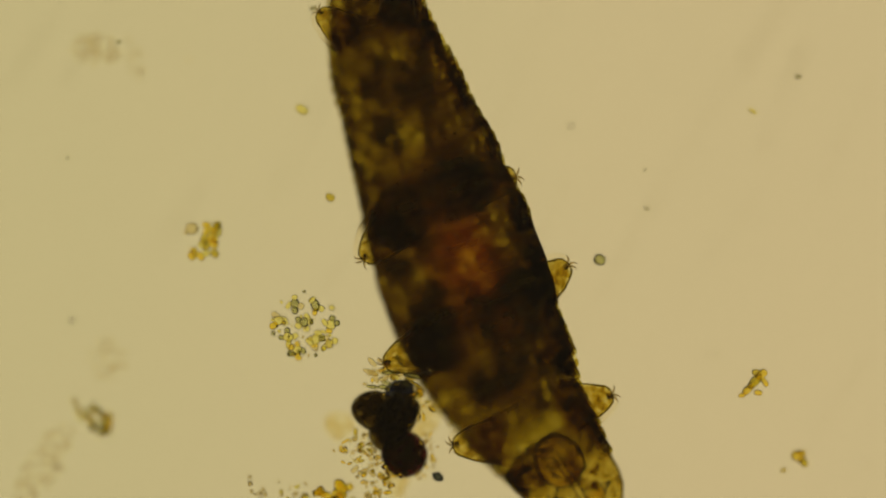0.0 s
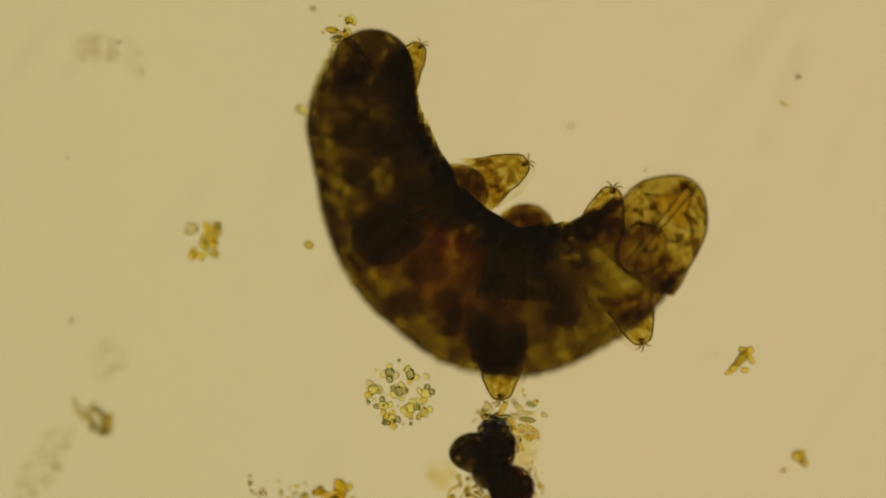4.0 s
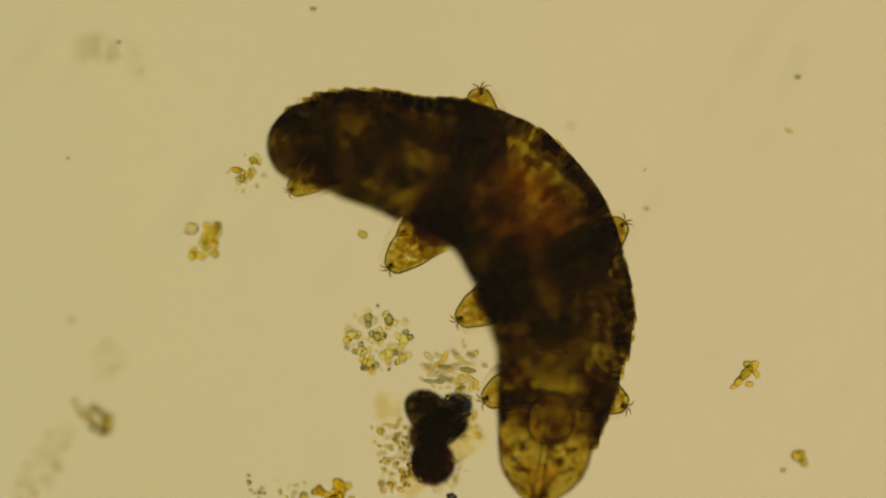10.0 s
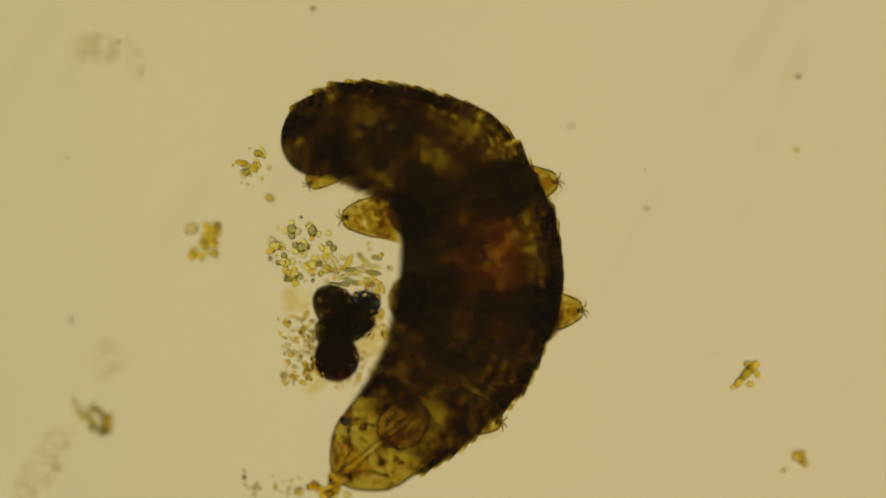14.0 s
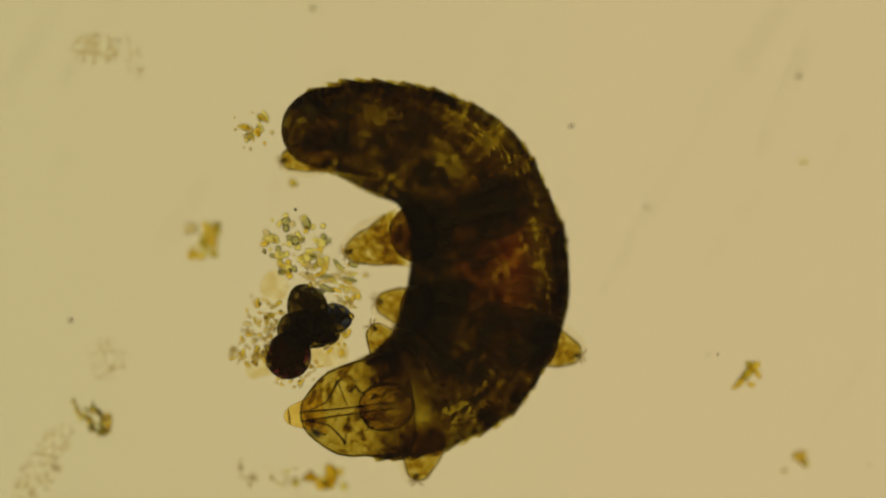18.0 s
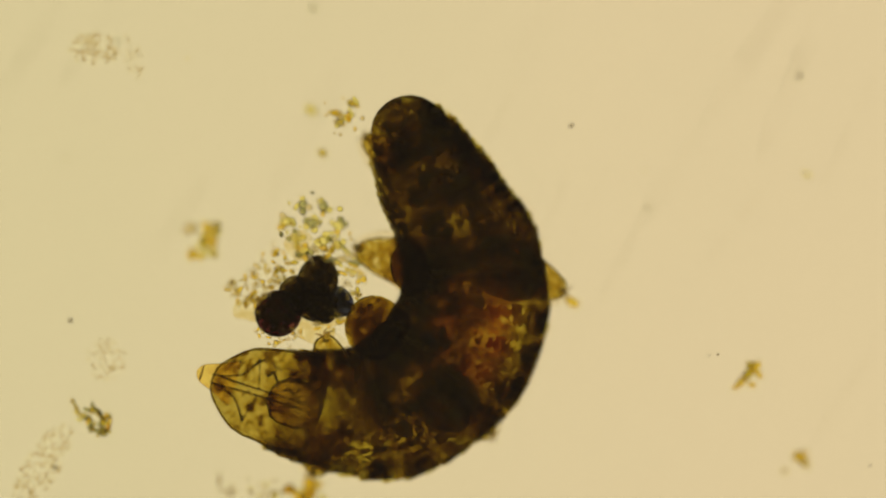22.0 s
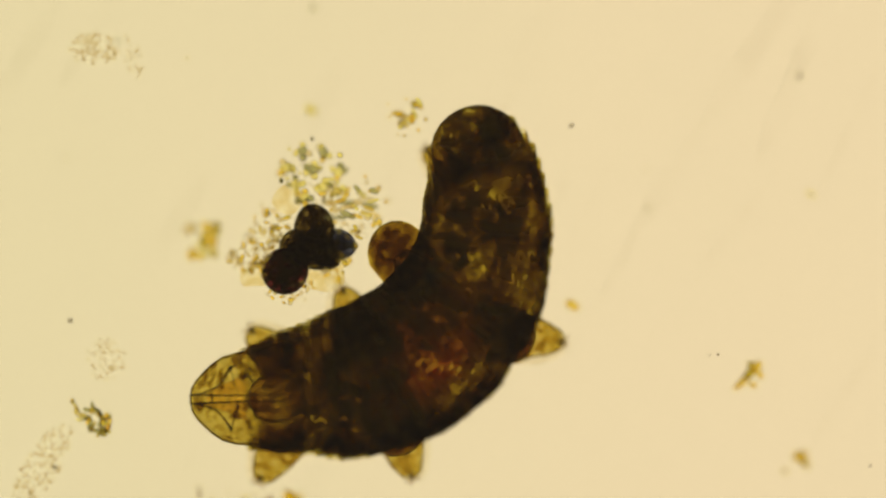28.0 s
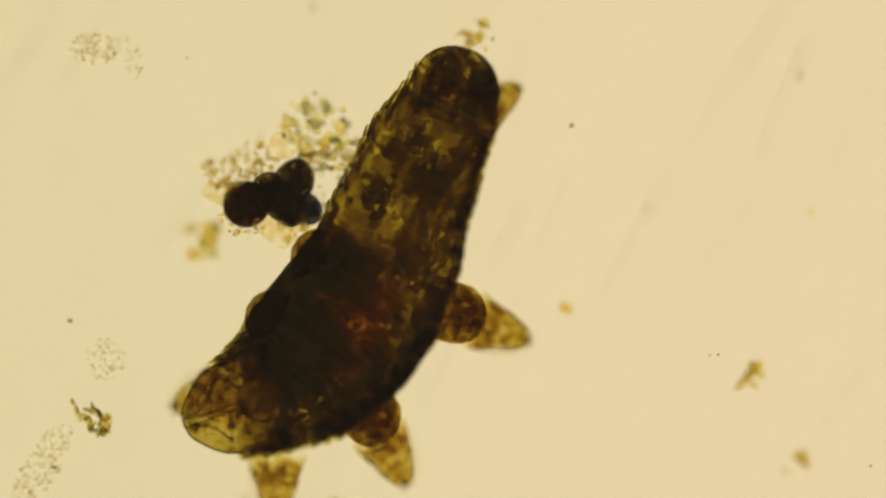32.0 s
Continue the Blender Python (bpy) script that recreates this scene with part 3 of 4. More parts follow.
def dark_cluster():
    c = thing("dark_cell_cluster", "cluster of near-black round cells with granular debris", "algae", 0, 0)
    for mat, x, y, r, lift in ((CYST, 0, 0, 42, 0.05), (ALGA, 95, 0, 37, 0.056), (INDIGO, 88, 60, 27, 0.05), (ALGA, 60, 26, 37, 0.05), (ALGA, 48, -10, 28, 0.048), (ALGA, 62, 46, 28, 0.05), (CYST, 38, 8, 26, 0.05)):
        me = mesh_of("dark_cell", lathe(barrel(r * K, r * K, 2.0, 12), 0.85, 28, 0.05 if mat is CYST else 0.40, r, 34.0), mat)
        part("dark_cell", me, c, pose(x * K, y * K * -1, lift))
    rng = random.Random(9)
    film = random.Random(19)
    for x, y, r, lift in ((-34, 40, 30, 0.012), (25, -62, 40, 0.02), (70, -66, 30, 0.022), (112, 58, 28, 0.016)):
        me = mesh_of("mucus", lathe(barrel(r * K, r * K * 0.8, 2.0, 12), 0.10, 28, 0.7, film.uniform(0, 1), 45.0), MUCUS)
        part("mucus", me, c, pose(x * K, y * K, lift, 0, 0, film.uniform(0, 180)), "thin yellowish slime")
    for _ in range(78):
        a = rng.uniform(95, 330)
        r = rng.uniform(38, 70)
        piece(c, rng.choice(["grain_gold", "grain_brown", "cell_gold", "grain_pale", "grain_pale", "grain_olive"]), r * math.cos(radians(a)) + 15, r * math.sin(radians(a)), rng.uniform(2, 7.5), rng.uniform(2, 5),
              rng.uniform(0, 180), rng.uniform(0.03, 0.09))
    for _ in range(66):
        piece(c, rng.choice(["grain_gold", "grain_pale", "cell_gold", "cell_pale", "grain_pale", "grain_olive"]), rng.uniform(-35, 85), rng.uniform(-96, -40), rng.uniform(2.5, 9), rng.uniform(2, 6), rng.uniform(0, 180), rng.uniform(0.05, 0.1))
    for _ in range(40):
        piece(c, rng.choice(["grain_gold", "rod_gold", "grain_pale", "rod_olive"]), rng.uniform(30, 130), rng.uniform(40, 95), rng.uniform(3, 10), rng.uniform(2, 5), rng.uniform(0, 180), rng.uniform(0.03, 0.09))
    return c


def cell_cluster():
    c = thing("green_cell_cluster", "loose ball of small greenish round cells", "algae", 0, 0)
    rng = random.Random(12)
    for x, y in ((-18, -37), (18, -34), (-2, -4), (45, 0), (18, 26), (-48, -7), (-15, 46), (-30, 22), (42, 34)):
        count = rng.randint(3, 5)
        piece(c, "cell_teal" if abs(x) < 30 and y < 10 else "cell_green", x, y, rng.uniform(8.5, 11), rng.uniform(7.5, 9), rng.uniform(0, 180), rng.uniform(0.06, 0.085))
        for k in range(count):
            a = 2 * math.pi * (k + rng.uniform(-0.25, 0.25)) / count
            piece(c, rng.choice(["cell_green", "cell_gold", "cell_green", "cell_pale", "cell_green", "cell_teal"]), x + 11.5 * math.cos(a), y + 11.5 * math.sin(a),
                  rng.uniform(5.5, 8.5), rng.uniform(4.5, 6.5), rng.uniform(0, 180), rng.uniform(0.055, 0.09))
    scatter(c, rng, 34, 60, ["grain_pale", "grain_green", "rod_green", "grain_teal"], (2.5, 6), layers=0.04, base=0.045)
    return c


def diatom_raft():
    c = thing("diatom_raft", "tangled raft of narrow golden-green diatoms", "diatoms", 0, 0)
    rng = random.Random(21)
    for i in range(24):
        row, col = divmod(i, 6)
        piece(c, ("rod_gold", "rod_pale", "rod_green", "rod_teal")[rng.randrange(4)], -40 + col * 15 + rng.uniform(-7, 7), -28 + row * 13 + rng.uniform(-5, 5),
              rng.uniform(9, 16), rng.uniform(3.2, 5.2), rng.gauss(18, 26), rng.uniform(0.05, 0.092))
    scatter(c, rng, 26, 66, ["grain_pale", "rod_pale", "grain_gold"], (2.5, 7), layers=0.05, base=0.045)
    return c


def tail_diatoms():
    c = thing("tail_diatoms", "handful of golden boat-shaped diatoms drifting beside the tail", "diatoms", 0, 0)
    rng = random.Random(5)
    for dx, dy, lean in ((-12, 18, -15), (-17, 4, 20), (10, -15, 50), (2, 6, 70)):
        for _ in range(4):
            piece(c, rng.choice(["rod_gold", "cell_gold", "rod_green", "cell_green", "rod_pale"]), dx + rng.uniform(-7, 7), dy + rng.uniform(-6, 6), rng.uniform(6, 11), rng.uniform(3.5, 6),
                  lean + rng.uniform(-35, 35), rng.uniform(0.062, 0.085))
    scatter(c, rng, 9, 44, ["grain_pale", "grain_gold"], (2.5, 5), layers=0.03, base=0.05)
    return c


def right_cluster():
    c = thing("olive_flake", "small olive flake of stuck cells", "algae", 0, 0)
    for dx, dy, a, b, g in ((0, 0, 18, 10, -50), (12, -12, 14, 9, -40), (-12, 14, 14, 8, -45), (-22, 24, 9, 5, -20), (6, 20, 9, 6, 10), (18, 2, 10, 6, 60), (2, -16, 9, 7, 0)):
        piece(c, "cell_gold" if dy > 5 or dx > 10 else "cell_olive", dx, dy, a * 0.85, b * 0.85, g, 0.1)
    for dx, dy, a, b, g in ((4, -4, 15, 4, -52), (-8, 8, 10, 3.5, -40)):
        piece(c, "rod_green", dx, dy, a, b, g, 0.108)
    return c


def bottom_cluster():
    c = thing("bottom_algae", "ragged golden algae lying flat on the slide", "algae", 0, 0)
    rng = random.Random(31)
    for _ in range(16):
        piece(c, rng.choice(["cell_gold", "cell_gold", "cell_green", "cell_olive"]), rng.gauss(0, 16), rng.gauss(0, 11), rng.uniform(8, 12), rng.uniform(6, 9), rng.uniform(0, 180), rng.uniform(0.1, 0.122))
    for _ in range(22):
        piece(c, rng.choice(["grain_pale", "grain_pale", "grain_green"]), rng.uniform(-150, -45), rng.gauss(-2, 10), rng.uniform(3, 7), rng.uniform(2, 5), rng.uniform(0, 180), rng.uniform(0.1, 0.122))
    return c


def lone(name, label, shape, a, b, lift):
    c = thing(name, label, "speck", 0, 0)
    piece(c, shape, 0, 0, a, b, 30, lift)
    return c


still_debris()
DARK, CELLS, RAFT, TAILERS, FLAKE, BOTTOM = dark_cluster(), cell_cluster(), diatom_raft(), tail_diatoms(), right_cluster(), bottom_cluster()
BEAD = lone("bead", "small dark round bead drifting in the water", "cell_teal", 11, 10, 0.06)
DRIFTER = lone("drifting_rod", "small rod-shaped speck drifting slowly", "rod_green", 9, 4, 0.1255)
SEED = lone("drifting_grain", "small greyish grain drifting near the animal", "cell_olive", 9, 7, 0.11)
STAR = lone("blue_flake", "tiny bluish star-shaped flake", "grain_blue", 12, 9, 0.105)
TOE = lone("gold_flake", "small golden flake near a leg", "cell_gold", 13, 8, 0.105)
LONER = lone("pale_cell", "single pale oval cell", "cell_green", 12, 8, 0.126)


# ---- movement ----
STANCES = []


def stance(t, spine, legs, mouth=0.0, fat=(1.0, 1.0, 1.0), waist=0.4):
    """The animal at t: its midline from tail to mouth, the tips of its legs (left front to hind, then right; a third value if the tip is drawn into the root, 0 if tucked in), how far its mouth is put out,
    how broad it shows at tail, middle and front as its oval body rolls,
    and where along the trunk its third pair of legs sits as it stretches."""
    STANCES.append((t, spine, legs, mouth, fat, waist))


def smooth_line(points, steps=16):
    p = [Vector(points[i:i + 2]) for i in range(0, len(points), 2)]
    p = [2 * p[0] - p[1]] + p + [2 * p[-1] - p[-2]]
    line = []
    for a, b, c, d in zip(p, p[1:], p[2:], p[3:]):
        for k in range(steps):
            s = k / steps
            line.append(0.5 * (2 * b + (c - a) * s + (2 * a - 5 * b + 4 * c - d) * s * s + (3 * b - a - 3 * c + d) * s ** 3))
    line.append(p[-2])
    run = [0.0]
    for a, b in zip(line, line[1:]):
        run.append(run[-1] + (b - a).length)
    return line, run


def along(line, run, s):
    if s <= 0:
        return line[0] + (line[1] - line[0]).normalized() * s
    for i in range(1, len(run)):
        if s <= run[i]:
            return line[i - 1].lerp(line[i], (s - run[i - 1]) / max(1e-9, run[i] - run[i - 1]))
    return line[-1] + (line[-1] - line[-2]).normalized() * (s - run[-1])


def flat_pose(p, way, z=MID):
    return pose(gx(p.x), gy(p.y), z, 0, 0, math.degrees(math.atan2(-way.y, way.x)))


def rolled(broad):
    """Degrees by which an oval 1.2 wide and 0.5 high rolls to show the given half width."""
    c = (min(1.2, max(0.8, broad)) ** 2 - 0.254) / (1.44 - 0.254)
    return math.degrees(math.acos(math.sqrt(min(1.0, max(0.0, c)))))


LEG_AT = (0.90, 0.64, 0.33, 0.03)


def animal_rows():
    seg, head, snout, legs, lobes = [[] for _ in SEGMENTS], [], [], [[] for _ in LEGS], [[] for _ in LOBES]
    for t, spine, tips, mouth, fat, waist in STANCES:
        line, run = smooth_line(spine)
        full = run[-1] - 45 * max(0.0, mouth)
        start, end = 52.0, full - 150.0 - 40 * min(0.0, mouth)
        for i in range(COUNT):
            s = start + (end - start) * stretched(ring_place(i), waist)
            s = s if i else 40.0
            way = along(line, run, s + 26) - along(line, run, s - 26)
            u = ring_place(i)
            broad = fat[0] + (fat[1] - fat[0]) * (u - 0.15) / 0.35 if u < 0.5 else fat[1] + (fat[2] - fat[1]) * (u - 0.5) / 0.35
            seg[i].append((t, flat_pose(along(line, run, s), way) @ pose(0, 0, 0, rolled(broad), 0, 0)))
        front = along(line, run, full)
        way = front - along(line, run, full - 170)
        head.append((t, flat_pose(along(line, run, full - 98), way)))
        far = full - 38 + (44 if mouth > 0 else 30) * mouth
        snout.append((t, flat_pose(along(line, run, far), way, MID)))
        for k in range(8):
            u = LEG_AT[k % 4]
            s = start + (end - start) * stretched(u, waist)
            base = along(line, run, s)
            way = (along(line, run, s + 20) - along(line, run, s - 20)).normalized()
            side = Vector((way.y, -way.x)) * (1 if k < 4 else -1)
            tip = tips[k]
            hind = k % 4 == 3
            root = base + way * 70 + side * 12 if hind else base + side * girth(u) * 0.35
            bare = bool(tip) and len(tip) == 2
            if tip:
                out = Vector(tip[:2]) - root
                tip = Vector(tip[:2])
                if out.length < 20:
                    out = side
            elif hind:
                out = side * 0.45 - way
                tip = base + out.normalized() * 52
            else:
                out = side
                tip = base + side * girth(u) * 0.9
            way = out.normalized()
            if not bare:
                # drawn in: only the swollen root shows
                lobes[k].append((t, flat_pose(tip - way * (58 if tips[k] else 72), out, 0.044)))
                tip = tip - way * (46 if k % 4 in (1, 2) else -8)
            else:
                lobes[k].append((t, flat_pose(tip - way * min(150, max(112, (tip - base).length - 0.70 * girth(u))), out, 0.044)))
            legs[k].append((t, flat_pose(tip, out, 0.084 if bare or hind and tips[k] else 0.04)))
    return seg, head, snout, legs, lobes


def path(rows, z=0.0):
    return [(t, pose(gx(x), gy(y), z, 0, 0, 0)) for t, x, y in rows]


def stances():
    stance(0.0, [640, -60, 672, 60, 724, 208, 775, 358, 830, 520, 905, 690, 985, 810, 1080, 955],
           [(1095, 695), (1015, 460), (925, 310), (715, -40), (790, 790), (670, 650), (635, 470), (555, 15)], 0.3, (1.08, 1.1, 1.02), waist=0.42)
    stance(0.5, [640, -55, 669, 70, 714, 209, 755, 360, 820, 530, 915, 690, 1020, 790, 1145, 865],
           [(1080, 640), (1015, 455), (975, 380), (710, -30), (810, 780), (680, 680), (585, 495), (560, 15)], 0.2, (1.05, 1.06, 1.02), waist=0.41)
    stance(1.0, [640, -50, 662, 70, 690, 210, 735, 370, 820, 540, 960, 645, 1090, 655, 1218, 638],
           [(1035, 515, 1), (1010, 450), (935, 305), (710, -25), 0, (710, 715), (565, 480), (560, 15)], 0.2, waist=0.39)
    stance(1.5, [650, -40, 658, 80, 685, 220, 735, 380, 830, 545, 985, 605, 1100, 580, 1218, 512],
           [(1070, 490), (995, 435), (925, 300), (722, 30), (1060, 740), (760, 715), (545, 455), (580, 30)], 0.2, waist=0.38)
    stance(2.0, [650, -35, 655, 90, 680, 230, 735, 380, 840, 525, 1000, 600, 1150, 605, 1315, 606],
           [(1170, 470), (978, 400, 1), (935, 290), (728, 10), (1025, 750), (812, 690), (555, 450), (582, 10)], 0.9, waist=0.38)
    stance(2.5, [665, -10, 660, 110, 685, 250, 745, 400, 855, 530, 1010, 580, 1150, 580, 1305, 572],
           [(1120, 450), (970, 392, 1), (935, 290), (745, 10), (1090, 690), (830, 700), (556, 452), (595, 20)], 0.9, waist=0.38)
    stance(3.0, [680, 20, 670, 150, 690, 290, 760, 430, 882, 543, 1035, 543, 1170, 495, 1308, 440],
           [(1050, 402, 1), (960, 382, 1), (940, 288), (765, 20), (1165, 610), (860, 705), (558, 455), (615, 30)], 0.5, waist=0.38)
    stance(3.5, [685, 42, 660, 160, 672, 290, 735, 430, 870, 530, 1020, 510, 1140, 435, 1250, 335],
           [(1085, 330), (958, 372, 1), (945, 285), (775, 45), (1155, 620), (875, 715), 0, (620, 40)], 0.3, waist=0.38)
    stance(5.5, [548, 142, 612, 252, 682, 362, 768, 465, 900, 535, 1050, 505, 1150, 420, 1220, 300],
           [(1090, 315), (945, 358, 1), (940, 275), 0, (1125, 620), (910, 725), (610, 545), 0], 0.1, (1.12, 1, 1.05), waist=0.38)
    stance(6.0, [516, 192, 608, 285, 697, 377, 785, 472, 900, 545, 1040, 525, 1150, 440, 1240, 325],
           [(1085, 348), (950, 362, 1), (945, 275), 0, (1255, 580), (905, 735), (610, 545), 0], 0.1, (1.1, 1, 1.05), waist=0.38)
    stance(6.5, [480, 230, 560, 340, 660, 430, 770, 495, 900, 555, 1040, 535, 1140, 460, 1225, 365],
           [(1110, 330), (950, 360), (890, 260), 0, (1250, 590), (920, 710), (625, 590), 0], 0.1, (1.08, 1, 1.05), waist=0.38)
    stance(7.0, [492, 222, 528, 365, 610, 460, 740, 515, 880, 540, 1030, 530, 1130, 500, 1212, 455],
           [(1115, 325), (965, 330), (812, 250), (585, 220), (1220, 590), (960, 690), (640, 630), 0], 0.0, (1.05, 1.02, 1.1), waist=0.38)
    stance(7.5, [490, 228, 520, 380, 620, 460, 750, 480, 890, 490, 1040, 500, 1140, 510, 1240, 520],
           [(1190, 330), (990, 250), (770, 205), (580, 215), (1170, 640), (950, 660, 1), (675, 622, 1), (610, 575)], 0.0, (1.1, 1.05, 1.05), waist=0.38)
    stance(8.0, [490, 238, 540, 380, 640, 450, 770, 455, 900, 465, 1050, 495, 1150, 555, 1262, 650],
           [(1260, 430), (1005, 240), (755, 185), (578, 210), (1115, 680), (935, 645, 1), (705, 606, 1), (620, 570)], 0.1, (1.02, 1.05, 1), waist=0.38)
    stance(8.5, [490, 244, 538, 382, 640, 430, 780, 430, 920, 455, 1050, 520, 1110, 620, 1142, 758],
           [(1252, 505), (1034, 250), (752, 180), (575, 210), (1010, 690), (925, 640, 1), (712, 592, 1), (635, 568)], 0.1, (1.02, 1.05, 1), waist=0.38)
    stance(9.0, [480, 255, 538, 360, 650, 405, 790, 417, 928, 438, 1040, 510, 1085, 640, 1082, 805],
           [(1205, 487), (1065, 258), (765, 162), (575, 208), (945, 630, 1), (900, 632, 1), (728, 586, 1), (638, 568)], 0.2, (1.0, 1.05, 1), waist=0.38)
    stance(9.5, [475, 275, 590, 285, 710, 320, 830, 355, 950, 430, 1020, 560, 1010, 710, 975, 880],
           [0, (1095, 305), (865, 145), 0, (885, 650), (845, 605), (665, 515), (470, 335)], 0.3, waist=0.38)
    stance(10.0, [482, 270, 600, 250, 730, 280, 868, 328, 960, 440, 998, 590, 975, 740, 945, 905],
           [(1120, 725), (1115, 385), (850, 145), 0, (845, 715), (800, 575), (680, 485), (505, 345)], 0.3, waist=0.38)
    stance(10.5, [495, 270, 590, 225, 720, 245, 840, 305, 930, 420, 962, 580, 945, 740, 905, 920],
           [(1060, 730), 0, 0, 0, (830, 690), (770, 540), (662, 455), (505, 335)], 0.3, waist=0.38)
    stance(11.0, [520, 285, 603, 222, 720, 231, 840, 280, 915, 405, 932, 570, 905, 740, 850, 940],
           [0, (1085, 550), 0, 0, 0, (735, 492, 1), (640, 425), (535, 325)], 0.3, (1, 1.05, 1.03), waist=0.39)
    stance(11.5, [525, 290, 596, 226, 708, 236, 830, 285, 898, 410, 905, 570, 860, 740, 765, 925],
           [(950, 780), (1072, 530), (1040, 330), 0, 0, (722, 498, 1), (628, 425), (535, 328)], 0.3, (1, 1.06, 1.03), waist=0.4)
    stance(12.0, [539, 290, 602, 225, 705, 246, 833, 299, 889, 417, 880, 572, 805, 730, 665, 900],
           [(890, 845), (1062, 515), (1005, 295), 0, 0, (710, 508, 1), (630, 430), (535, 330)], 0.4, (1, 1.07, 1.03), waist=0.41)
    stance(13.0, [530, 290, 594, 237, 702, 256, 821, 305, 869, 433, 848, 585, 760, 730, 578, 888],
           [(890, 800), (1050, 535), (985, 320), 0, 0, (693, 507, 1), (595, 395), (540, 335)], 0.6, (1, 1.06, 1.03), waist=0.42)
    stance(13.5, [525, 290, 590, 237, 697, 256, 812, 309, 857, 440, 835, 590, 750, 730, 575, 882],
           [(900, 770), (1048, 535), (995, 318), 0, 0, (690, 518, 1), (595, 388), (540, 335)], 0.6, (1, 1.06, 1.03), waist=0.42)
    stance(15.5, [515, 270, 583, 217, 697, 227, 800, 296, 845, 420, 835, 560, 760, 680, 605, 785],
           [(895, 735), (1025, 640), (1000, 320), 0, (645, 580), (615, 545), (590, 395), (520, 325)], 0.0, (1, 1.06, 1.02), waist=0.43)
    stance(16.0, [500, 250, 583, 228, 696, 248, 806, 315, 856, 434, 852, 582, 770, 700, 620, 785],
           [(905, 768, 1), (1045, 650), (985, 275, 1), 0, (668, 622, 1), (645, 555), (617, 432), (470, 295)], 0.0, (1, 1.06, 1.02), waist=0.45)
    stance(16.5, [500, 242, 587, 228, 692, 260, 800, 325, 855, 445, 856, 592, 770, 720, 600, 800],
           [(880, 800), (1048, 640), 0, 0, (664, 632, 1), (645, 560), (616, 455), (480, 290)], 0.5, (1, 1.05, 1.02), waist=0.46)
    stance(17.0, [510, 232, 592, 233, 687, 272, 807, 333, 866, 453, 866, 604, 765, 730, 568, 818],
           [(860, 840), (1050, 625), 0, 0, (660, 650), (655, 585), (615, 478), (495, 285)], 1.0, (1, 1.04, 1.02), waist=0.47)
    stance(17.5, [503, 230, 592, 228, 688, 259, 796, 318, 856, 440, 852, 592, 750, 720, 530, 782],
           [(800, 850), (1045, 640), 0, 0, (655, 615), (645, 550), (613, 468), (492, 288)], 1.0, waist=0.46)
    stance(18.0, [508, 238, 594, 228, 691, 245, 803, 298, 861, 427, 845, 588, 730, 705, 488, 740],
           [(735, 860), (1038, 632), 0, 0, (655, 575, 1), (655, 532), (602, 452), (490, 290)], 1.0, (1, 1.04, 1.02), waist=0.45)
    stance(19.0, [512, 240, 600, 239, 703, 281, 800, 356, 845, 475, 825, 625, 700, 722, 415, 710],
           [(710, 850), (955, 715), 0, 0, (640, 595), (638, 545), (600, 465), (490, 280)], 1.0, (0.97, 1.05, 1), waist=0.44)
    stance(20.0, [595, 205, 684, 250, 770, 345, 830, 440, 842, 555, 798, 676, 680, 740, 400, 697],
           [(690, 860), (925, 775), 0, (640, 150), (598, 610, 1), (622, 560, 1), (605, 450), (575, 265)], 1.0, waist=0.41)
    stance(21.0, [595, 215, 690, 240, 770, 310, 830, 400, 852, 518, 810, 650, 690, 735, 560, 700, 370, 640],
           [(640, 840), (915, 790), (1000, 545), (640, 150), (590, 592, 1), (622, 545, 1), (615, 430), (560, 265)], 1.0, waist=0.38)
    stance(22.0, [700, 184, 740, 270, 790, 360, 835, 460, 832, 566, 772, 670, 660, 730, 510, 710, 335, 652],
           [(550, 850), (882, 775), (1010, 520), 0, (572, 592, 1), (625, 540, 1), (620, 440), (638, 238)], 1.0, waist=0.36)
    stance(23.0, [772, 190, 790, 290, 825, 390, 850, 490, 822, 603, 745, 692, 620, 740, 466, 718, 323, 678],
           [(545, 880), (880, 825), (1015, 530), 0, (578, 612, 1), (635, 572, 1), (655, 482), (698, 232)], 1.0, (0.95, 1, 1), waist=0.37)
    stance(24.0, [798, 236, 850, 280, 875, 390, 880, 500, 830, 620, 732, 706, 600, 717, 447, 653, 292, 577],
           [(430, 800), (790, 855), (1025, 600), 0, (555, 580), (655, 545, 1), (668, 478), (744, 254)], 1.0, (0.87, 1, 1), waist=0.4)
    stance(25.0, [820, 250, 865, 295, 895, 400, 884, 505, 824, 612, 720, 680, 590, 690, 440, 645, 243, 588],
           [(425, 790), (660, 865), (1000, 640), 0, (485, 525), (662, 522, 1), (704, 452, 1), (764, 256)], 1.0, (0.87, 1.08, 1), waist=0.42)
    stance(25.5, [815, 252, 860, 290, 895, 400, 880, 515, 814, 622, 700, 680, 580, 685, 430, 640, 260, 560],
           [(390, 775), (660, 860), (1010, 650), 0, (490, 525), (668, 514, 1), (706, 448, 1), (758, 258)], 1.0, (0.87, 1.08, 1), waist=0.42)
    stance(27.5, [812, 208, 858, 290, 880, 390, 860, 500, 800, 600, 690, 680, 570, 700, 440, 707, 308, 706],
           [(445, 850), (720, 865), (1000, 620), 0, (415, 570), (625, 500), (672, 402, 1), (735, 265)], 0.5, (0.95, 1, 1), waist=0.46)
    stance(28.0, [812, 205, 852, 290, 862, 388, 840, 500, 770, 600, 670, 665, 550, 690, 440, 705, 338, 700],
           [(455, 860), (735, 855), (1008, 605), 0, (435, 575), (600, 500), (673, 402, 1), (745, 260)], -0.5, (1.1, 1.02, 1), waist=0.46)
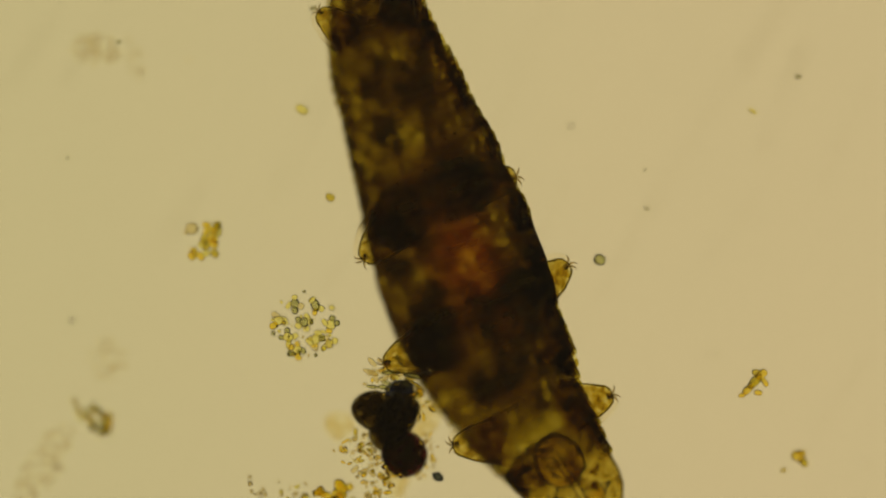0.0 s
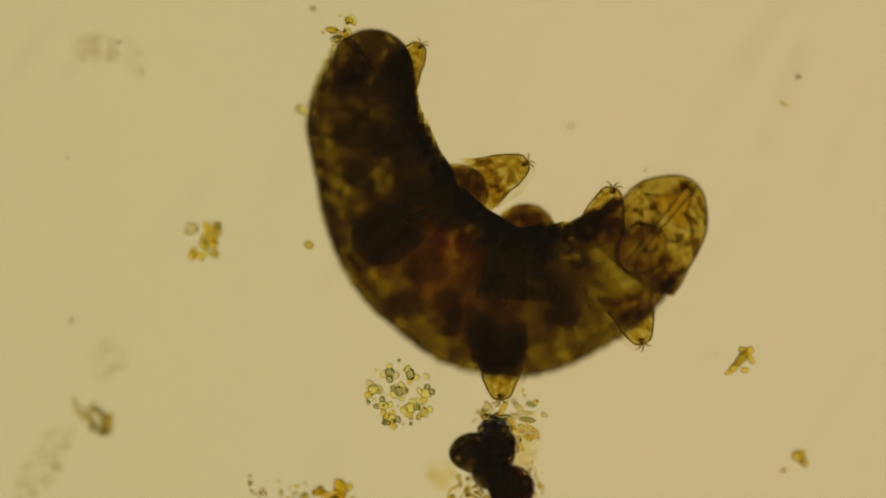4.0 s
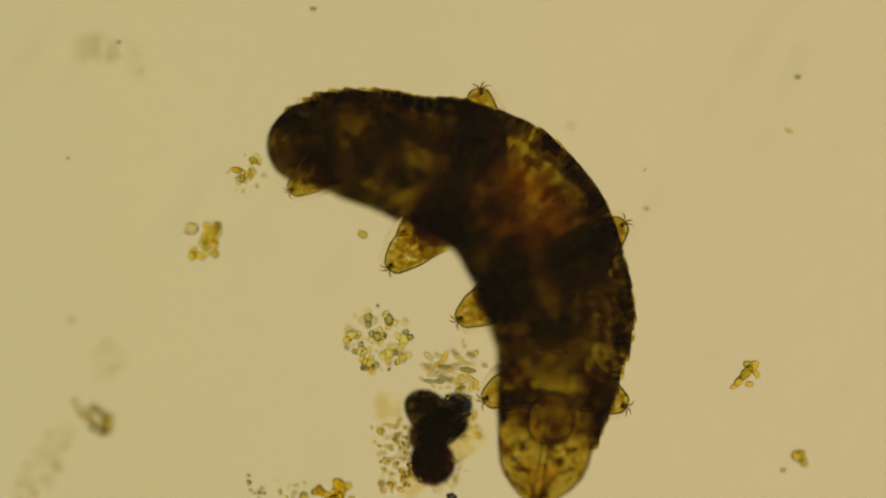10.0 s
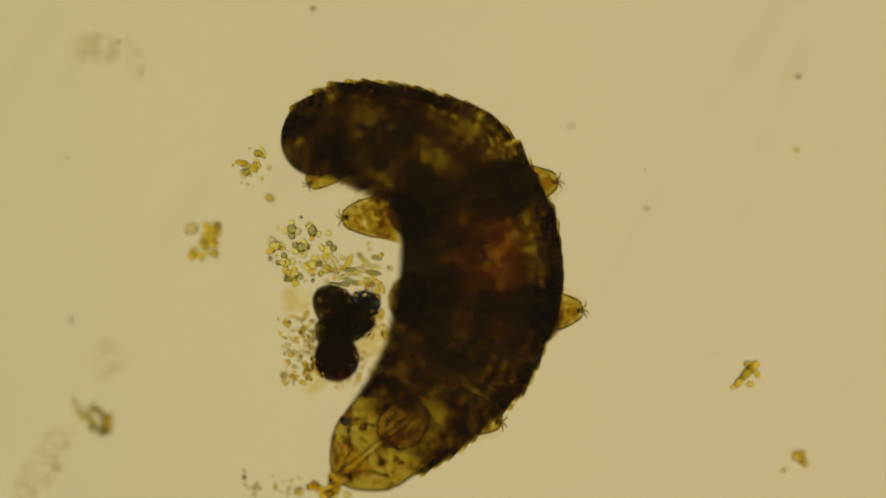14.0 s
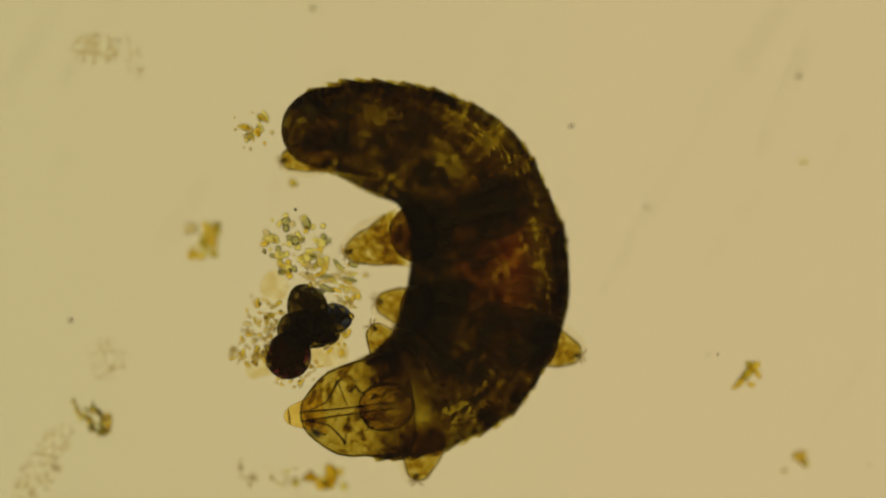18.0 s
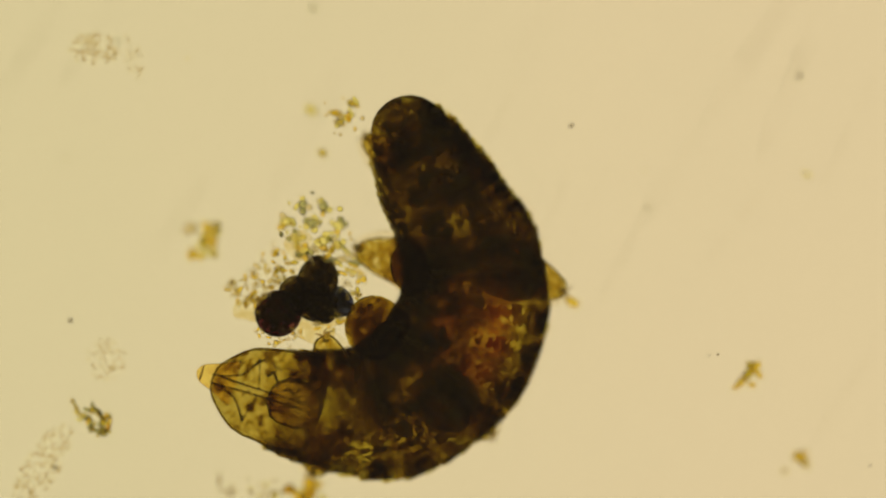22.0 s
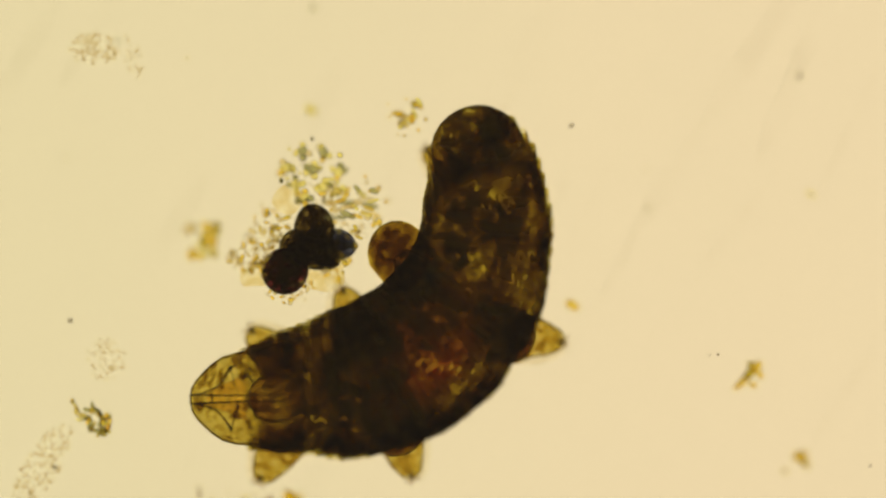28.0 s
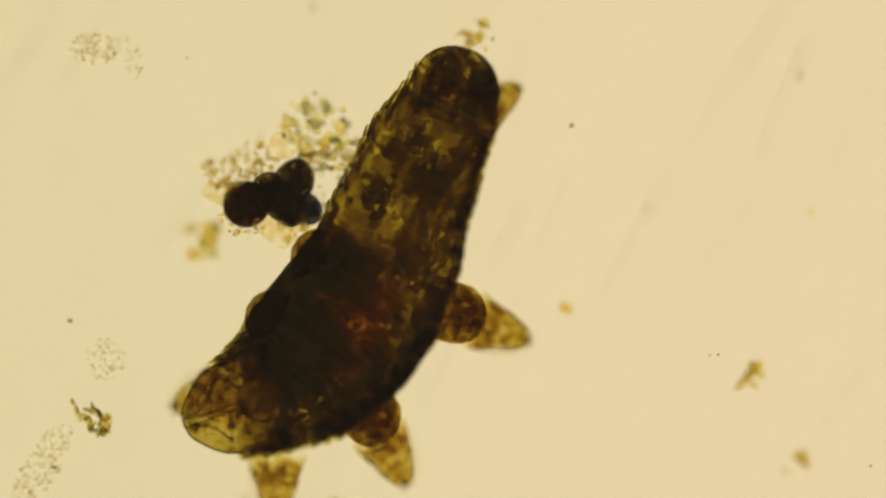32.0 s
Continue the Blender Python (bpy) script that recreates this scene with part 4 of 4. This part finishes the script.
    stance(29.0, [808, 190, 815, 290, 806, 398, 784, 512, 718, 607, 626, 672, 522, 706, 430, 718, 338, 728],
           [(440, 855), (735, 855), (995, 605), 0, (390, 600), (575, 535, 1), (640, 418, 1), 0], -0.6, (1.14, 1.08, 1.02), waist=0.47)
    stance(30.0, [826, 152, 792, 258, 757, 366, 730, 478, 675, 580, 590, 655, 500, 700, 410, 728, 332, 740],
           [(455, 900), (715, 860), (965, 590), (905, 215), (335, 620), (520, 575, 1), (572, 440, 1), 0], -0.7, (1.14, 1.1, 1), waist=0.49)
    stance(31.0, [835, 145, 784, 264, 740, 366, 694, 477, 638, 580, 560, 655, 470, 705, 400, 735, 328, 750],
           [(475, 910), (695, 857), (930, 600), (922, 188), (290, 690), (440, 590, 1), (530, 478, 1), 0], -1.0, (1.1, 1.1, 1.03), waist=0.51)
    stance(32.0, [822, 94, 792, 190, 745, 288, 706, 388, 666, 490, 600, 590, 520, 670, 430, 715, 325, 745],
           [(490, 920), (725, 865), (945, 605), (925, 150), (300, 725), (438, 545, 1), (518, 440, 1), (800, 85)], -1.0, (1.1, 1.08, 1.03), waist=0.54)


def motions():
    stances()
    seg, head, snout, legs, lobes = animal_rows()
    for ob, rows in zip(SEGMENTS, seg):
        walk(ob, rows)
    walk(HEADPIECE, head)
    walk(SNOUT, snout)
    for ob, rows in zip(LEGS + LOBES, legs + lobes):
        if ob:
            walk(ob, rows)
    # the dark cells: the middle of the big one and of the second one
    pairs = [(0, 715, 805, 645, 715), (0.5, 735, 815, 660, 738), (1, 840, 810, 735, 780), (1.5, 865, 845, 770, 800), (2, 860, 845, 775, 785),
             (3, 915, 870, 840, 805), (3.5, 905, 865, 830, 805), (5.5, 905, 870, 835, 810), (6, 890, 880, 840, 810)]
    pairs += [(7, 880, 890, 860, 815), (8, 890, 865, 880, 775), (9, 870, 860, 850, 765), (9.5, 847, 825, 815, 735), (10, 765, 820, 745, 715),
              (11, 695, 715, 662, 612), (12, 655, 645, 630, 575), (13, 620, 640, 605, 560), (13.5, 615, 635, 605, 560)]
    pairs += [(15.5, 523, 635, 520, 540), (16, 530, 645, 540, 550), (17, 540, 660, 550, 570), (18, 510, 630, 535, 550), (19, 470, 605, 520, 530),
              (20, 530, 595, 555, 530), (21, 500, 550, 555, 505), (22, 493, 555, 548, 500), (23, 470, 582, 540, 525), (24, 475, 525, 560, 490)]
    pairs += [(25, 520, 465, 590, 420), (25.5, 540, 475, 600, 420), (27.5, 505, 482, 553, 408), (28, 505, 480, 548, 405), (29, 498, 480, 545, 405),
              (30, 457, 437, 520, 375), (31, 440, 385, 515, 325), (32, 437, 362, 520, 315)]
    walk(DARK, [(t, pose(gx(x), gy(y), 0, 0, 0, math.degrees(math.atan2(y - v, u - x)))) for t, x, y, u, v in pairs])
    walk(CELLS, path([(0, 540, 575), (0.5, 545, 590), (1, 580, 685), (1.5, 620, 715), (2, 640, 700), (3, 710, 710), (3.5, 705, 705), (5.5, 725, 680), (6, 725, 680),
                      (7, 765, 730), (8, 795, 680), (9, 770, 670), (9.5, 720, 640), (10, 670, 600), (11, 600, 475), (12, 575, 460), (13, 545, 445), (13.5, 540, 445)]
                     + [(15.5, 520, 430), (16, 530, 430), (17, 540, 465), (18, 525, 430), (19, 525, 420), (20, 525, 435), (21, 545, 405), (22, 555, 400), (23, 560, 430),
                        (24, 550, 380), (25, 610, 330), (25.5, 620, 320), (27.5, 560, 305), (28, 555, 305), (29, 545, 310), (30, 535, 275), (31, 555, 240), (32, 560, 225)]))
    walk(RAFT, path([(0, 700, 670), (0.5, 710, 680), (1, 740, 710), (2, 820, 720), (3, 900, 740), (3.5, 905, 745), (5.5, 910, 755), (6, 915, 765), (7, 955, 810), (8, 960, 770),
                     (9, 920, 740), (9.5, 850, 680), (10, 800, 660), (11, 710, 545), (12, 655, 490), (13, 640, 480), (13.5, 640, 485)]
                    + [(15.5, 590, 490), (16, 600, 495), (17, 600, 530), (18, 590, 500), (20, 590, 490), (22, 600, 470), (24, 600, 430), (25, 660, 380), (25.5, 660, 375),
                       (27.5, 630, 370), (29, 620, 365), (30, 595, 340), (31, 590, 320), (32, 590, 285)]))
    walk(TAILERS, path([(0, 640, -70), (2.5, 650, -40), (3, 665, -10), (3.5, 650, 20), (5.5, 475, 235), (6, 465, 305), (7, 415, 310), (8, 420, 305), (9, 420, 305), (9.5, 425, 305),
                        (10, 440, 300), (11, 450, 285), (12, 455, 288), (13.5, 450, 288)]
                       + [(15.5, 440, 280), (16, 430, 245), (17, 460, 240), (18, 455, 225), (19, 460, 220), (20, 545, 210), (21, 560, 170), (22, 615, 200), (23, 675, 185),
                          (24, 695, 185), (25, 720, 190), (27.5, 725, 200), (29, 735, 205), (30, 755, 155), (31, 800, 140), (32, 845, 60)]))
    walk(FLAKE, path([(0, 1335, 675), (2, 1335, 672), (3, 1325, 650), (3.5, 1312, 635), (6, 1310, 635), (7, 1318, 642), (9, 1320, 660), (32, 1325, 660)]))
    walk(BOTTOM, path([(0, 588, 868), (11, 585, 866), (13.5, 580, 862), (15.5, 572, 840), (18, 572, 840), (20, 572, 845), (22, 535, 862), (24, 495, 862), (25.5, 465, 820), (28, 500, 885), (32, 580, 900)]))
    walk(BEAD, path([(0, 1062, 460), (0.5, 1062, 455), (1, 1060, 442), (1.5, 1057, 437), (2, 1048, 455), (2.5, 1020, 510), (3.5, 950, 525), (6, 900, 500), (9, 900, 430), (13, 860, 450), (19, 845, 480), (25, 850, 570), (32, 640, 540)]))
    walk(DRIFTER, path([(0, 1330, 198), (1, 1340, 190), (3.5, 1382, 185), (6, 1388, 190), (7, 1375, 198), (8, 1382, 203), (9, 1387, 216), (11, 1402, 245), (13.5, 1405, 263), (16, 1415, 276),
                        (20, 1420, 300), (25, 1428, 325), (32, 1430, 375)]))
    walk(SEED, path([(0, 585, 350), (1, 560, 350), (1.5, 550, 365), (2, 555, 368), (3, 557, 390), (3.5, 547, 417), (5.5, 548, 452), (6, 555, 462), (9.5, 630, 435), (10, 642, 415),
                     (11, 595, 378), (13, 490, 365), (15.5, 475, 327), (16, 488, 325), (18, 520, 325), (20, 530, 297), (22, 572, 272), (24, 630, 295), (25.5, 720, 320), (27.5, 800, 400), (32, 740, 330)]))
    walk(STAR, path([(0, 775, 843), (0.5, 818, 838), (1, 947, 835), (1.5, 962, 872), (2, 960, 885), (3, 980, 905), (9, 900, 905), (10, 800, 880), (11, 727, 815), (13.5, 640, 750), (15.5, 535, 735), (16, 530, 745),
                     (17, 525, 765), (19, 640, 760), (21, 760, 640), (32, 760, 480)]))
    walk(TOE, path([(0, 800, 420), (6, 850, 500), (9, 860, 420), (13, 960, 330), (15.5, 985, 322), (16, 1000, 335), (20, 985, 500), (22, 1012, 535), (25.5, 1018, 550), (27.5, 1015, 540), (29, 1000, 540), (30, 990, 545), (32, 1000, 545)]))
    walk(LONER, path([(0, 535, 195), (18, 545, 197), (22, 552, 197), (32, 552, 197)]))


motions()
